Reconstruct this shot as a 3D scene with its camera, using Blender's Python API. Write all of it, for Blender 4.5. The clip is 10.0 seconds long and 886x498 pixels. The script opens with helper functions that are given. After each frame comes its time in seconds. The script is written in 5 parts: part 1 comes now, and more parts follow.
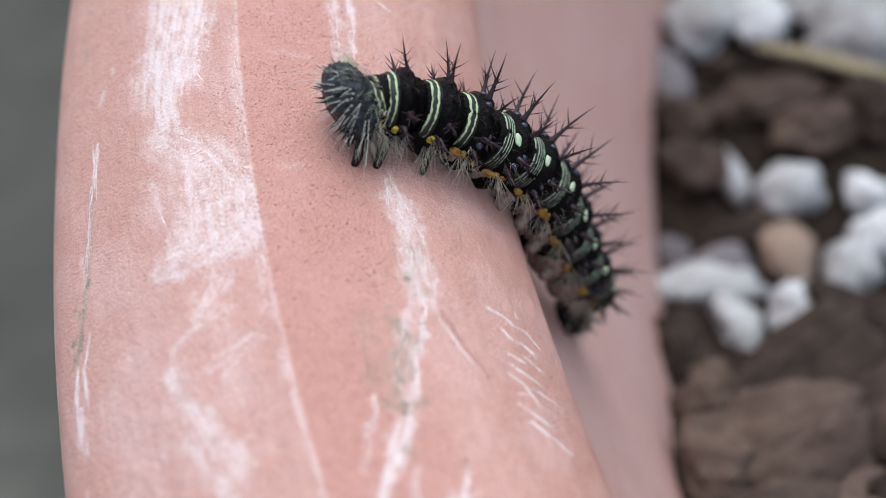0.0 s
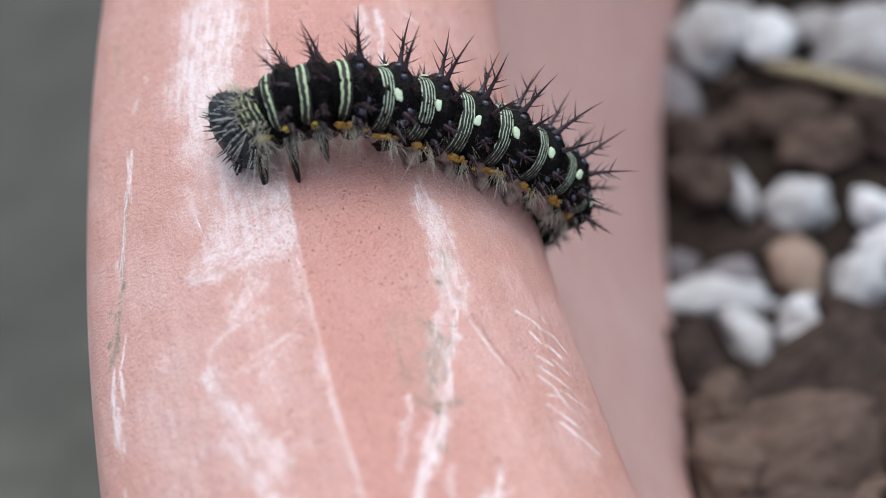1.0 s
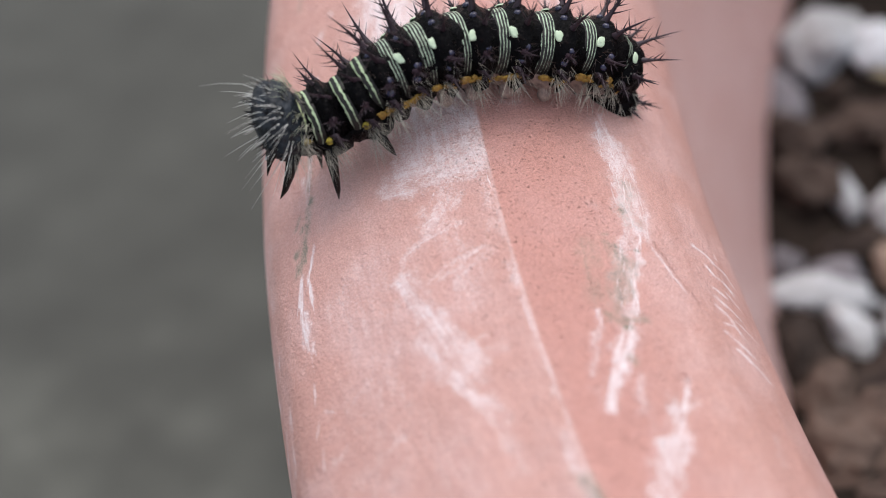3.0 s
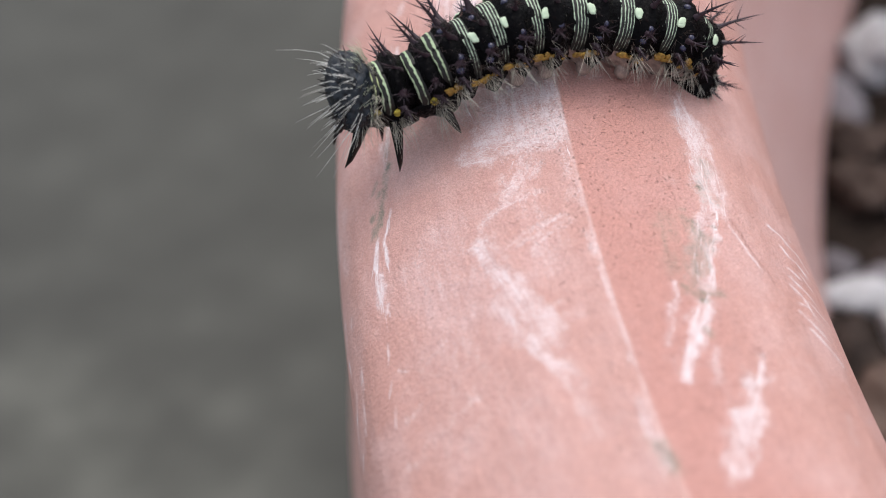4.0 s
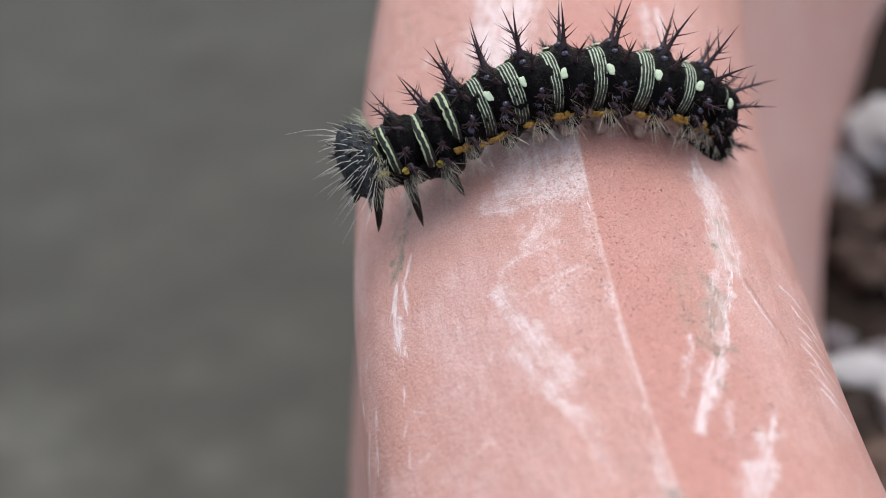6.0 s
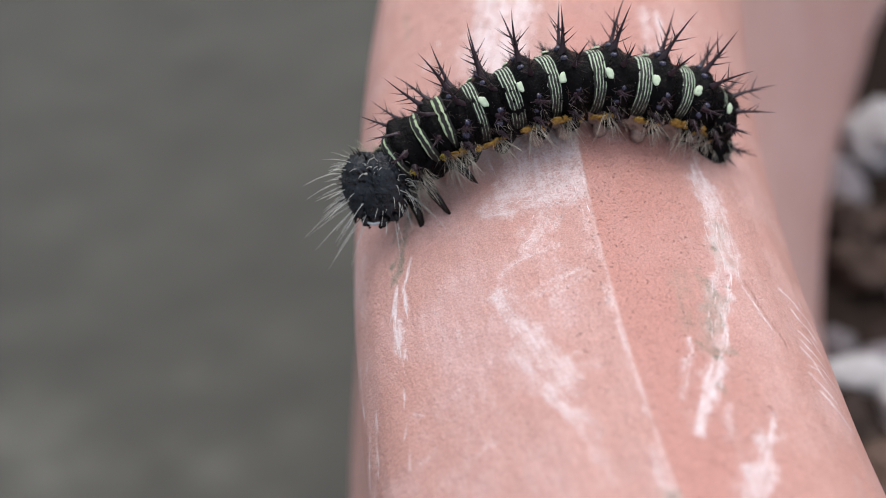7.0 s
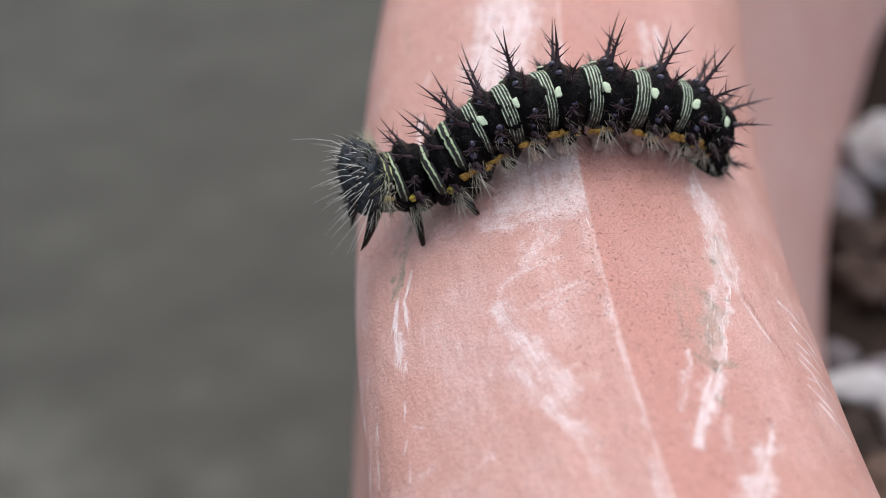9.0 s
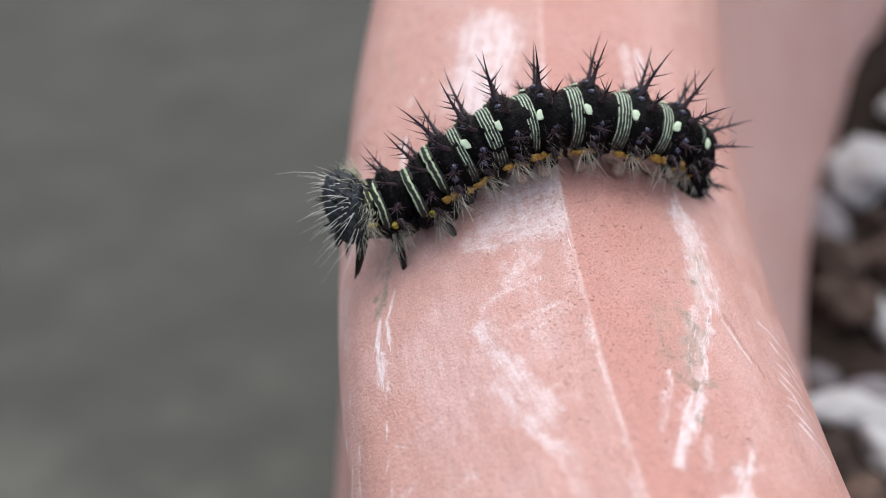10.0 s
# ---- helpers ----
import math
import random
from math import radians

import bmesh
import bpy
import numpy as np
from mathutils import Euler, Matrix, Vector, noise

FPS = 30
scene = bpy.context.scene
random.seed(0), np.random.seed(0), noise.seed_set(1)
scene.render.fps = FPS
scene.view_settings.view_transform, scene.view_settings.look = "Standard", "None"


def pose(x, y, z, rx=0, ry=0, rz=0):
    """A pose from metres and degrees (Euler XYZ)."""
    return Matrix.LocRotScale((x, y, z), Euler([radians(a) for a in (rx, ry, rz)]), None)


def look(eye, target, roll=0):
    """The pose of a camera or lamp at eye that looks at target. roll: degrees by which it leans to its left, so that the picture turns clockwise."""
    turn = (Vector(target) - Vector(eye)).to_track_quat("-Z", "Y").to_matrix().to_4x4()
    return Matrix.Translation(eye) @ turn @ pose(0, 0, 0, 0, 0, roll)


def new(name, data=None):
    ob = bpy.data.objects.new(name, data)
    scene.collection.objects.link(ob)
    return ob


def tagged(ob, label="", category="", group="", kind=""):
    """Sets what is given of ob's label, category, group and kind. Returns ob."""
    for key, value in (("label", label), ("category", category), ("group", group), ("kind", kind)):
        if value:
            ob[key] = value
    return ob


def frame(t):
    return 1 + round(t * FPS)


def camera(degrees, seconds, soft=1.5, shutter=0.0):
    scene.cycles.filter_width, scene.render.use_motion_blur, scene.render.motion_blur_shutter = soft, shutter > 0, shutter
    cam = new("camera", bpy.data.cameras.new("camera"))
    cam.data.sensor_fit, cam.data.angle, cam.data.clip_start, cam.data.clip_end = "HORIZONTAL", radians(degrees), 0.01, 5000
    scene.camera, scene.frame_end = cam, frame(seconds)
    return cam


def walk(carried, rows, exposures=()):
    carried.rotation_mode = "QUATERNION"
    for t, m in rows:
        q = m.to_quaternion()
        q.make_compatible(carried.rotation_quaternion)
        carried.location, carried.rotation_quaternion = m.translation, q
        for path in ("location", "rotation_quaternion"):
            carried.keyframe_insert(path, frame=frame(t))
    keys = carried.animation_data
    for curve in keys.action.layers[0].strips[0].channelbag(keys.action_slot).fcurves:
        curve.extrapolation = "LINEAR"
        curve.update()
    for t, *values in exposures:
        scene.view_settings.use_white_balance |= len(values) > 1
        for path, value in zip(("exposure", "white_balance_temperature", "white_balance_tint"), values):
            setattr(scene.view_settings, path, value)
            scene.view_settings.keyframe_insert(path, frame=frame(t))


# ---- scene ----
MM = 0.001
RIM_R, RIM_Z = 0.240, 0.300

# ---- camera ----
cam = camera(41.0, 10.0, soft=1.0)
cam.data.dof.use_dof = True
cam.data.dof.focus_distance = 0.1000
cam.data.dof.aperture_fstop = 15.0
walk(cam, [
    (0.0, pose(-0.22643, -0.04298, 0.37520, 31.58, 8.20, -15.06)),
    (0.5, pose(-0.22734, -0.04316, 0.37560, 31.63, 8.06, -15.20)),
    (1.0, pose(-0.22960, -0.04445, 0.37661, 32.63, 7.84, -14.96)),
    (1.5, pose(-0.23243, -0.04596, 0.37696, 33.52, 7.94, -14.33)),
    (2.0, pose(-0.23625, -0.04715, 0.37646, 33.66, 7.95, -13.46)),
    (2.5, pose(-0.24018, -0.04861, 0.37627, 33.98, 7.50, -12.50)),
    (3.0, pose(-0.24395, -0.05079, 0.37613, 34.78, 7.23, -11.18)),
    (3.2, pose(-0.24437, -0.05129, 0.37626, 34.62, 7.79, -10.10)),
    (4.3, pose(-0.24944, -0.05352, 0.37527, 35.63, 6.76, -7.78)),
    (4.5, pose(-0.24973, -0.05371, 0.37542, 35.71, 6.77, -7.42)),
    (5.0, pose(-0.25109, -0.05589, 0.37619, 38.22, 6.07, -6.92)),
    (5.5, pose(-0.25173, -0.05583, 0.37558, 38.77, 5.33, -6.61)),
    (6.0, pose(-0.25118, -0.05556, 0.37584, 39.02, 4.94, -6.44)),
    (6.2, pose(-0.25121, -0.05559, 0.37581, 39.09, 4.86, -6.47)),
    (7.3, pose(-0.25079, -0.05567, 0.37643, 39.16, 5.07, -6.44)),
    (7.5, pose(-0.25007, -0.05554, 0.37697, 39.67, 4.62, -6.56)),
    (8.0, pose(-0.25058, -0.05583, 0.37701, 39.80, 5.04, -6.61)),
    (8.5, pose(-0.25066, -0.05596, 0.37654, 39.70, 5.24, -6.42)),
    (9.0, pose(-0.25079, -0.05616, 0.37644, 39.83, 5.21, -6.39)),
    (9.5, pose(-0.25097, -0.05670, 0.37676, 40.51, 4.90, -6.52)),
    (10.0, pose(-0.25072, -0.05657, 0.37662, 40.87, 4.48, -6.74)),
], [
    (0.0, -0.27, 6170, 7.0), (1.5, -0.22, 6250, 8.5), (3.0, -0.27, 6470, 11.5), (4.4, -0.17, 6500, 12.2), (5.0, -0.25, 6520, 12.0), (9.3, -0.27, 6540, 12.5), (10.0, -0.17, 6450, 10.5),
])

# ---- world and sun: bright overcast daylight ----
SUN_EL, SUN_ROT = radians(64), radians(26)
world = bpy.data.worlds.new("sky")
scene.world = world
world.use_nodes = True
sky = world.node_tree.nodes.new("ShaderNodeTexSky")
sky.sky_type, sky.sun_disc = "NISHITA", False
sky.sun_elevation, sky.sun_rotation = SUN_EL, SUN_ROT
sky.air_density, sky.dust_density, sky.ozone_density = 1.1, 3.0, 0.8
cloud = world.node_tree.nodes.new("ShaderNodeHueSaturation")
cloud.inputs["Saturation"].default_value = 0.45
world.node_tree.links.new(sky.outputs[0], cloud.inputs["Color"])
world.node_tree.links.new(cloud.outputs[0], world.node_tree.nodes["Background"].inputs[0])
world.node_tree.nodes["Background"].inputs[1].default_value = 0.33
sun = new("sun", bpy.data.lights.new("sun", "SUN"))
sun.data.energy, sun.data.angle, sun.data.color = 0.52, radians(55), (1.0, 0.96, 0.9)
sun.matrix_world = look((-0.03, 0.42, 1.36), (-0.235, 0.0, 0.3))


# ---- material helpers ----
def material(name, rough=0.6, metal=0.0, spec=0.5):
    m = bpy.data.materials.new(name)
    m.use_nodes = True
    b = m.node_tree.nodes["Principled BSDF"]
    b.inputs["Roughness"].default_value = rough
    b.inputs["Metallic"].default_value = metal
    b.inputs["Specular IOR Level"].default_value = spec
    return m, m.node_tree.nodes, m.node_tree.links, b


def noise_node(nodes, links, coord, scale, detail=4.0, rough=0.6, stretch=None, turn=0.0):
    n = nodes.new("ShaderNodeTexNoise")
    n.inputs["Scale"].default_value, n.inputs["Detail"].default_value, n.inputs["Roughness"].default_value = scale, detail, rough
    if stretch:
        mp = nodes.new("ShaderNodeMapping")
        mp.inputs["Scale"].default_value = stretch
        mp.inputs["Rotation"].default_value = (0, 0, turn)
        links.new(coord, mp.inputs["Vector"])
        coord = mp.outputs["Vector"]
    links.new(coord, n.inputs["Vector"])
    return n.outputs["Fac"]


def ramp(nodes, links, fac, stops):
    r = nodes.new("ShaderNodeValToRGB")
    while len(r.color_ramp.elements) < len(stops):
        r.color_ramp.elements.new(0.5)
    for e, (p, c) in zip(r.color_ramp.elements, stops):
        e.position, e.color = p, (*c, 1.0)
    links.new(fac, r.inputs["Fac"])
    return r.outputs["Color"]


def mix(nodes, links, fac, a, b, kind="MIX"):
    m = nodes.new("ShaderNodeMix")
    m.data_type, m.blend_type = "RGBA", kind
    for socket, value in ((m.inputs["Factor"], fac), (m.inputs["A"], a), (m.inputs["B"], b)):
        if isinstance(value, (int, float)):
            socket.default_value = value
        elif isinstance(value, tuple):
            socket.default_value = (*value, 1.0)
        else:
            links.new(value, socket)
    return m.outputs["Result"]


def calc(nodes, links, op, a, b=0.0, clamp=False):
    m = nodes.new("ShaderNodeMath")
    m.operation, m.use_clamp = op, clamp
    for socket, value in zip(m.inputs, (a, b)):
        if isinstance(value, (int, float)):
            socket.default_value = value
        else:
            links.new(value, socket)
    return m.outputs[0]


def bump(nodes, links, bsdf, height, strength, distance):
    b = nodes.new("ShaderNodeBump")
    b.inputs["Strength"].default_value, b.inputs["Distance"].default_value = strength, distance
    links.new(height, b.inputs["Height"])
    links.new(b.outputs["Normal"], bsdf.inputs["Normal"])


def object_coord(nodes):
    return nodes.new("ShaderNodeTexCoord").outputs["Object"]


# ---- materials ----
def make_pot_material(name, painted_light=0.0):
    m, n, l, b = material(name, 0.5, spec=0.35)
    co = object_coord(n)
    broad = noise_node(n, l, co, 45, 5, 0.6)
    fine = noise_node(n, l, co, 900, 4, 0.7)
    speck = noise_node(n, l, co, 3400, 2, 0.6)
    base = ramp(n, l, broad, [(0.25, (0.485, 0.244, 0.198)), (0.5, (0.53, 0.286, 0.239)), (0.75, (0.57, 0.328, 0.284))])
    base = mix(n, l, calc(n, l, "MULTIPLY", fine, 0.34), base, (0.63, 0.375, 0.315))
    # pale rubbed bloom in drifting patches
    haze = calc(n, l, "MULTIPLY", calc(n, l, "SUBTRACT", noise_node(n, l, co, 150, 7, 0.66), 0.46, True), 3.8, True)
    base = mix(n, l, calc(n, l, "MULTIPLY", haze, 0.52), base, (0.66, 0.45, 0.425))
    # redder, cleaner band on the inner side of the parting line
    place = n.new("ShaderNodeVectorMath")
    place.operation = "MULTIPLY"
    place.inputs[1].default_value = (1, 1, 0)
    l.new(co, place.inputs[0])
    span = n.new("ShaderNodeVectorMath")
    span.operation = "LENGTH"
    l.new(place.outputs[0], span.inputs[0])
    axes = n.new("ShaderNodeSeparateXYZ")
    l.new(co, axes.inputs[0])
    turn = calc(n, l, "ARCTAN2", axes.outputs[1], calc(n, l, "MULTIPLY", axes.outputs[0], -1.0))
    line = calc(n, l, "ADD", calc(n, l, "MULTIPLY", turn, 0.0040), RIM_R - 0.00208)
    inner = calc(n, l, "MULTIPLY", calc(n, l, "SUBTRACT", line, span.outputs["Value"]), 5000.0, True)
    ledge = calc(n, l, "MULTIPLY", inner, calc(n, l, "MULTIPLY", calc(n, l, "SUBTRACT", span.outputs["Value"], calc(n, l, "SUBTRACT", line, 0.0028)), 1200.0, True))
    inner = calc(n, l, "MULTIPLY", inner, calc(n, l, "MULTIPLY", calc(n, l, "SUBTRACT", span.outputs["Value"], RIM_R - 0.014), 160.0, True))
    base = mix(n, l, calc(n, l, "MULTIPLY", inner, 0.68), base, (0.52, 0.245, 0.200))
    # dark pin pricks of uneven shape
    prick = calc(n, l, "MULTIPLY", calc(n, l, "SUBTRACT", noise_node(n, l, co, 4900, 2.6, 0.75), 0.61, True), 11.0, True)
    patchy = calc(n, l, "MULTIPLY", calc(n, l, "SUBTRACT", noise_node(n, l, co, 210, 3, 0.6), 0.32, True), 6.0, True)
    side = calc(n, l, "MULTIPLY", calc(n, l, "SUBTRACT", RIM_R + 0.003, span.outputs["Value"]), 300.0, True)
    prick = calc(n, l, "MULTIPLY", calc(n, l, "MULTIPLY", prick, patchy), calc(n, l, "MULTIPLY", calc(n, l, "ADD", 0.30, side, True), calc(n, l, "ADD", 0.25, calc(n, l, "MULTIPLY", calc(n, l, "SUBTRACT", span.outputs["Value"], RIM_R - 0.013), 160.0, True), True)))
    base = mix(n, l, calc(n, l, "MULTIPLY", prick, 0.72), base, (0.16, 0.08, 0.068))
    # brushed streaks that run round the rim, with a slight slant
    lanes = n.new("ShaderNodeCombineXYZ")
    l.new(calc(n, l, "MULTIPLY", turn, RIM_R * 0.16), lanes.inputs[0])
    l.new(calc(n, l, "SUBTRACT", span.outputs["Value"], calc(n, l, "MULTIPLY", turn, RIM_R * 0.10)), lanes.inputs[1])
    l.new(axes.outputs[2], lanes.inputs[2])
    streak = noise_node(n, l, lanes.outputs[0], 1500, 5, 0.75)
    # pale rubbed grain, stronger outside the parting line
    rub = calc(n, l, "ADD", calc(n, l, "MULTIPLY", noise_node(n, l, co, 6000, 3, 0.8), 0.75), calc(n, l, "MULTIPLY", streak, 0.25))
    rub = calc(n, l, "MULTIPLY", calc(n, l, "SUBTRACT", rub, 0.50, True), 5.0, True)
    rub = calc(n, l, "MULTIPLY", rub, calc(n, l, "MULTIPLY", calc(n, l, "ADD", 0.35, haze), calc(n, l, "SUBTRACT", 0.50, calc(n, l, "MULTIPLY", inner, 0.35))), True)
    base = mix(n, l, rub, base, (0.70, 0.48, 0.44))
    tooth_fine = noise_node(n, l, co, 8200, 2, 0.6)
    base = mix(n, l, 0.36, base, ramp(n, l, tooth_fine, [(0.34, (0.52, 0.48, 0.48)), (0.5, (1.0, 1.0, 1.0)), (0.66, (1.45, 1.45, 1.45))]), "MULTIPLY")
    # the parting line: a fine pale burr with a chalky strip outside it
    off = calc(n, l, "SUBTRACT", span.outputs["Value"], line)
    base = mix(n, l, calc(n, l, "SUBTRACT", 0.26, calc(n, l, "MULTIPLY", inner, 0.16)), base, ramp(n, l, streak, [(0.32, (0.78, 0.73, 0.72)), (0.5, (0.99, 0.98, 0.98)), (0.68, (1.14, 1.18, 1.20))]), "MULTIPLY")
    burr = calc(n, l, "SUBTRACT", 1.0, calc(n, l, "MULTIPLY", calc(n, l, "ABSOLUTE", off), 3600.0), True)
    burr = calc(n, l, "MULTIPLY", burr, calc(n, l, "MULTIPLY", calc(n, l, "SUBTRACT", noise_node(n, l, co, 500, 4, 0.7), 0.28), 2.4, True))
    base = mix(n, l, calc(n, l, "MULTIPLY", burr, 0.6), base, (0.76, 0.58, 0.55))
    wear = n.new("ShaderNodeAttribute")
    wear.attribute_name = "wear"
    sep = n.new("ShaderNodeSeparateColor")
    l.new(wear.outputs["Color"], sep.inputs[0])
    grain = noise_node(n, l, co, 7600, 4, 0.8)
    drag = noise_node(n, l, co, 700, 5, 0.75)
    tooth = calc(n, l, "ADD", calc(n, l, "MULTIPLY", grain, 0.92), calc(n, l, "ADD", calc(n, l, "MULTIPLY", drag, 0.25), calc(n, l, "MULTIPLY", streak, 0.20)))
    bite = calc(n, l, "MULTIPLY", calc(n, l, "SUBTRACT", tooth, 0.685), 6.5)

    def cover(mask):
        k = calc(n, l, "SUBTRACT", calc(n, l, "MULTIPLY", mask, 1.6), 0.50)
        return calc(n, l, "MULTIPLY", calc(n, l, "ADD", k, bite, True), calc(n, l, "MULTIPLY", mask, 4.0, True))

    # the rubbed marks stop at the step of the parting line
    rubbed = calc(n, l, "MULTIPLY", sep.outputs[0], calc(n, l, "SUBTRACT", 1.0, calc(n, l, "MULTIPLY", ledge, 0.75)))
    chalk, dirt = cover(rubbed), cover(sep.outputs[1])
    base = mix(n, l, calc(n, l, "MULTIPLY", rubbed, 0.42, True), base, (0.70, 0.53, 0.52))
    base = mix(n, l, calc(n, l, "MULTIPLY", chalk, 0.64), base, (0.83, 0.76, 0.76))
    base = mix(n, l, calc(n, l, "MULTIPLY", sep.outputs[1], 0.58, True), base, (0.40, 0.37, 0.28))
    base = mix(n, l, calc(n, l, "MULTIPLY", dirt, 0.80), base, (0.15, 0.145, 0.11))
    base = mix(n, l, calc(n, l, "MULTIPLY", sep.outputs[2], 0.7), base, (0.33, 0.13, 0.10))
    # inner wall: light painted into the colour as a paler, mauver tint
    if painted_light:
        base = mix(n, l, calc(n, l, "ADD", painted_light, calc(n, l, "MULTIPLY", calc(n, l, "SUBTRACT", broad, 0.5), 0.5), True), base, (0.62, 0.46, 0.44))
    l.new(base, b.inputs["Base Color"])
    l.new(calc(n, l, "ADD", 0.42, calc(n, l, "MULTIPLY", chalk, 0.3)), b.inputs["Roughness"])
    h = calc(n, l, "ADD", calc(n, l, "MULTIPLY", fine, 0.6), calc(n, l, "MULTIPLY", speck, 0.5))
    h = calc(n, l, "ADD", h, calc(n, l, "MULTIPLY", noise_node(n, l, co, 330, 3, 0.6), 1.3))
    h = calc(n, l, "SUBTRACT", h, calc(n, l, "MULTIPLY", sep.outputs[2], 1.2))
    h = calc(n, l, "SUBTRACT", h, calc(n, l, "MULTIPLY", prick, 0.8))
    h = calc(n, l, "ADD", h, calc(n, l, "MULTIPLY", tooth_fine, 0.35))
    bump(n, l, b, h, 1.0, 0.00030)
    return m


def make_ground_material():
    m, n, l, b = material("weathered_concrete", 0.85)
    co = object_coord(n)
    a = noise_node(n, l, co, 18, 6, 0.65, (1.2, 2.0, 1.0), 0.7)
    c = noise_node(n, l, co, 260, 4, 0.7)
    base = ramp(n, l, a, [(0.3, (0.046, 0.0455, 0.0375)), (0.5, (0.070, 0.070, 0.0585)), (0.72, (0.100, 0.100, 0.0845))])
    axes = n.new("ShaderNodeSeparateXYZ")
    l.new(co, axes.inputs[0])
    # one paler patch beside the pot, darker around it, broad weathering over the rest
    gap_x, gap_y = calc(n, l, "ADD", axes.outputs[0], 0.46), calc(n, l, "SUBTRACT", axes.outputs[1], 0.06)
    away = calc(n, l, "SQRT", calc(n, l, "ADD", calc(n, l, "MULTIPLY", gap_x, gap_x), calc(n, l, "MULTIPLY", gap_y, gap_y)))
    pale_patch = calc(n, l, "ADD", calc(n, l, "MULTIPLY", calc(n, l, "SUBTRACT", 0.18, away), 7.0), calc(n, l, "MULTIPLY", calc(n, l, "SUBTRACT", a, 0.5), 1.6), True)
    broad = ramp(n, l, noise_node(n, l, co, 1.7, 5, 0.6), [(0.3, (0.86, 0.86, 0.86)), (0.7, (1.14, 1.14, 1.14))])
    base = mix(n, l, calc(n, l, "MULTIPLY", calc(n, l, "SUBTRACT", away, 0.5), 2.0, True), base, mix(n, l, 1.0, base, broad, "MULTIPLY"))
    base = mix(n, l, pale_patch, mix(n, l, 1.0, base, (0.67, 0.67, 0.665), "MULTIPLY"), mix(n, l, 1.0, base, (1.4, 1.4, 1.38), "MULTIPLY"))
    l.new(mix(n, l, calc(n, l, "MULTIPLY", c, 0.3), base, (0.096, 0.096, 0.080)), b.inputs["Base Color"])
    bump(n, l, b, c, 0.5, 0.001)
    return m


def make_soil_material():
    m, n, l, b = material("dark_potting_soil", 0.95, spec=0.2)
    co = object_coord(n)
    a = noise_node(n, l, co, 300, 6, 0.7)
    l.new(ramp(n, l, a, [(0.3, (0.008, 0.006, 0.005)), (0.7, (0.040, 0.028, 0.021))]), b.inputs["Base Color"])
    bump(n, l, b, a, 0.8, 0.002)
    return m


def make_chip_material(name, low, high, rough=0.85):
    m, n, l, b = material(name, rough, spec=0.3)
    co = object_coord(n)
    info = n.new("ShaderNodeObjectInfo")
    a = noise_node(n, l, co, 260, 6, 0.7, (1.0, 2.6, 1.0))
    k = calc(n, l, "ADD", calc(n, l, "MULTIPLY", a, 0.75), calc(n, l, "MULTIPLY", info.outputs["Random"], 0.42))
    stain = noise_node(n, l, co, 110, 4, 0.65)
    tone = ramp(n, l, k, [(0.32, low), (0.85, high)])
    l.new(mix(n, l, calc(n, l, "MULTIPLY", calc(n, l, "SUBTRACT", stain, 0.47, True), 3.2, True), tone, tuple(0.35 * c for c in high)), b.inputs["Base Color"])
    bump(n, l, b, a, 0.7, 0.0012)
    return m


def make_black_material():
    m, n, l, b = material("velvet_black_skin", 0.4, spec=0.055)
    co = object_coord(n)
    a = noise_node(n, l, co, 800, 5, 0.7)
    p = noise_node(n, l, co, 2300, 3, 0.6)
    base = ramp(n, l, a, [(0.35, (0.0012, 0.0011, 0.0014)), (0.6, (0.0024, 0.0019, 0.0022)), (0.74, (0.009, 0.003, 0.0026))])
    # sparse pale warts
    cells = n.new("ShaderNodeTexVoronoi")
    cells.inputs["Scale"].default_value, cells.inputs["Randomness"].default_value = 1500, 1.0
    l.new(co, cells.inputs["Vector"])
    wart = calc(n, l, "MULTIPLY", calc(n, l, "SUBTRACT", 0.17, cells.outputs["Distance"], True), 14.0, True)
    pick = n.new("ShaderNodeSeparateColor")
    l.new(cells.outputs["Color"], pick.inputs[0])
    wart = calc(n, l, "MULTIPLY", wart, calc(n, l, "MULTIPLY", calc(n, l, "SUBTRACT", pick.outputs[0], 0.74, True), 6.0, True))
    l.new(mix(n, l, calc(n, l, "MULTIPLY", wart, 0.55), base, (0.20, 0.21, 0.19)), b.inputs["Base Color"])
    l.new(calc(n, l, "ADD", 0.34, calc(n, l, "MULTIPLY", calc(n, l, "SUBTRACT", p, 0.5), -1.6), True), b.inputs["Roughness"])
    bump(n, l, b, calc(n, l, "ADD", calc(n, l, "ADD", a, calc(n, l, "MULTIPLY", p, 0.6)), wart), 1.0, 0.00022)
    return m


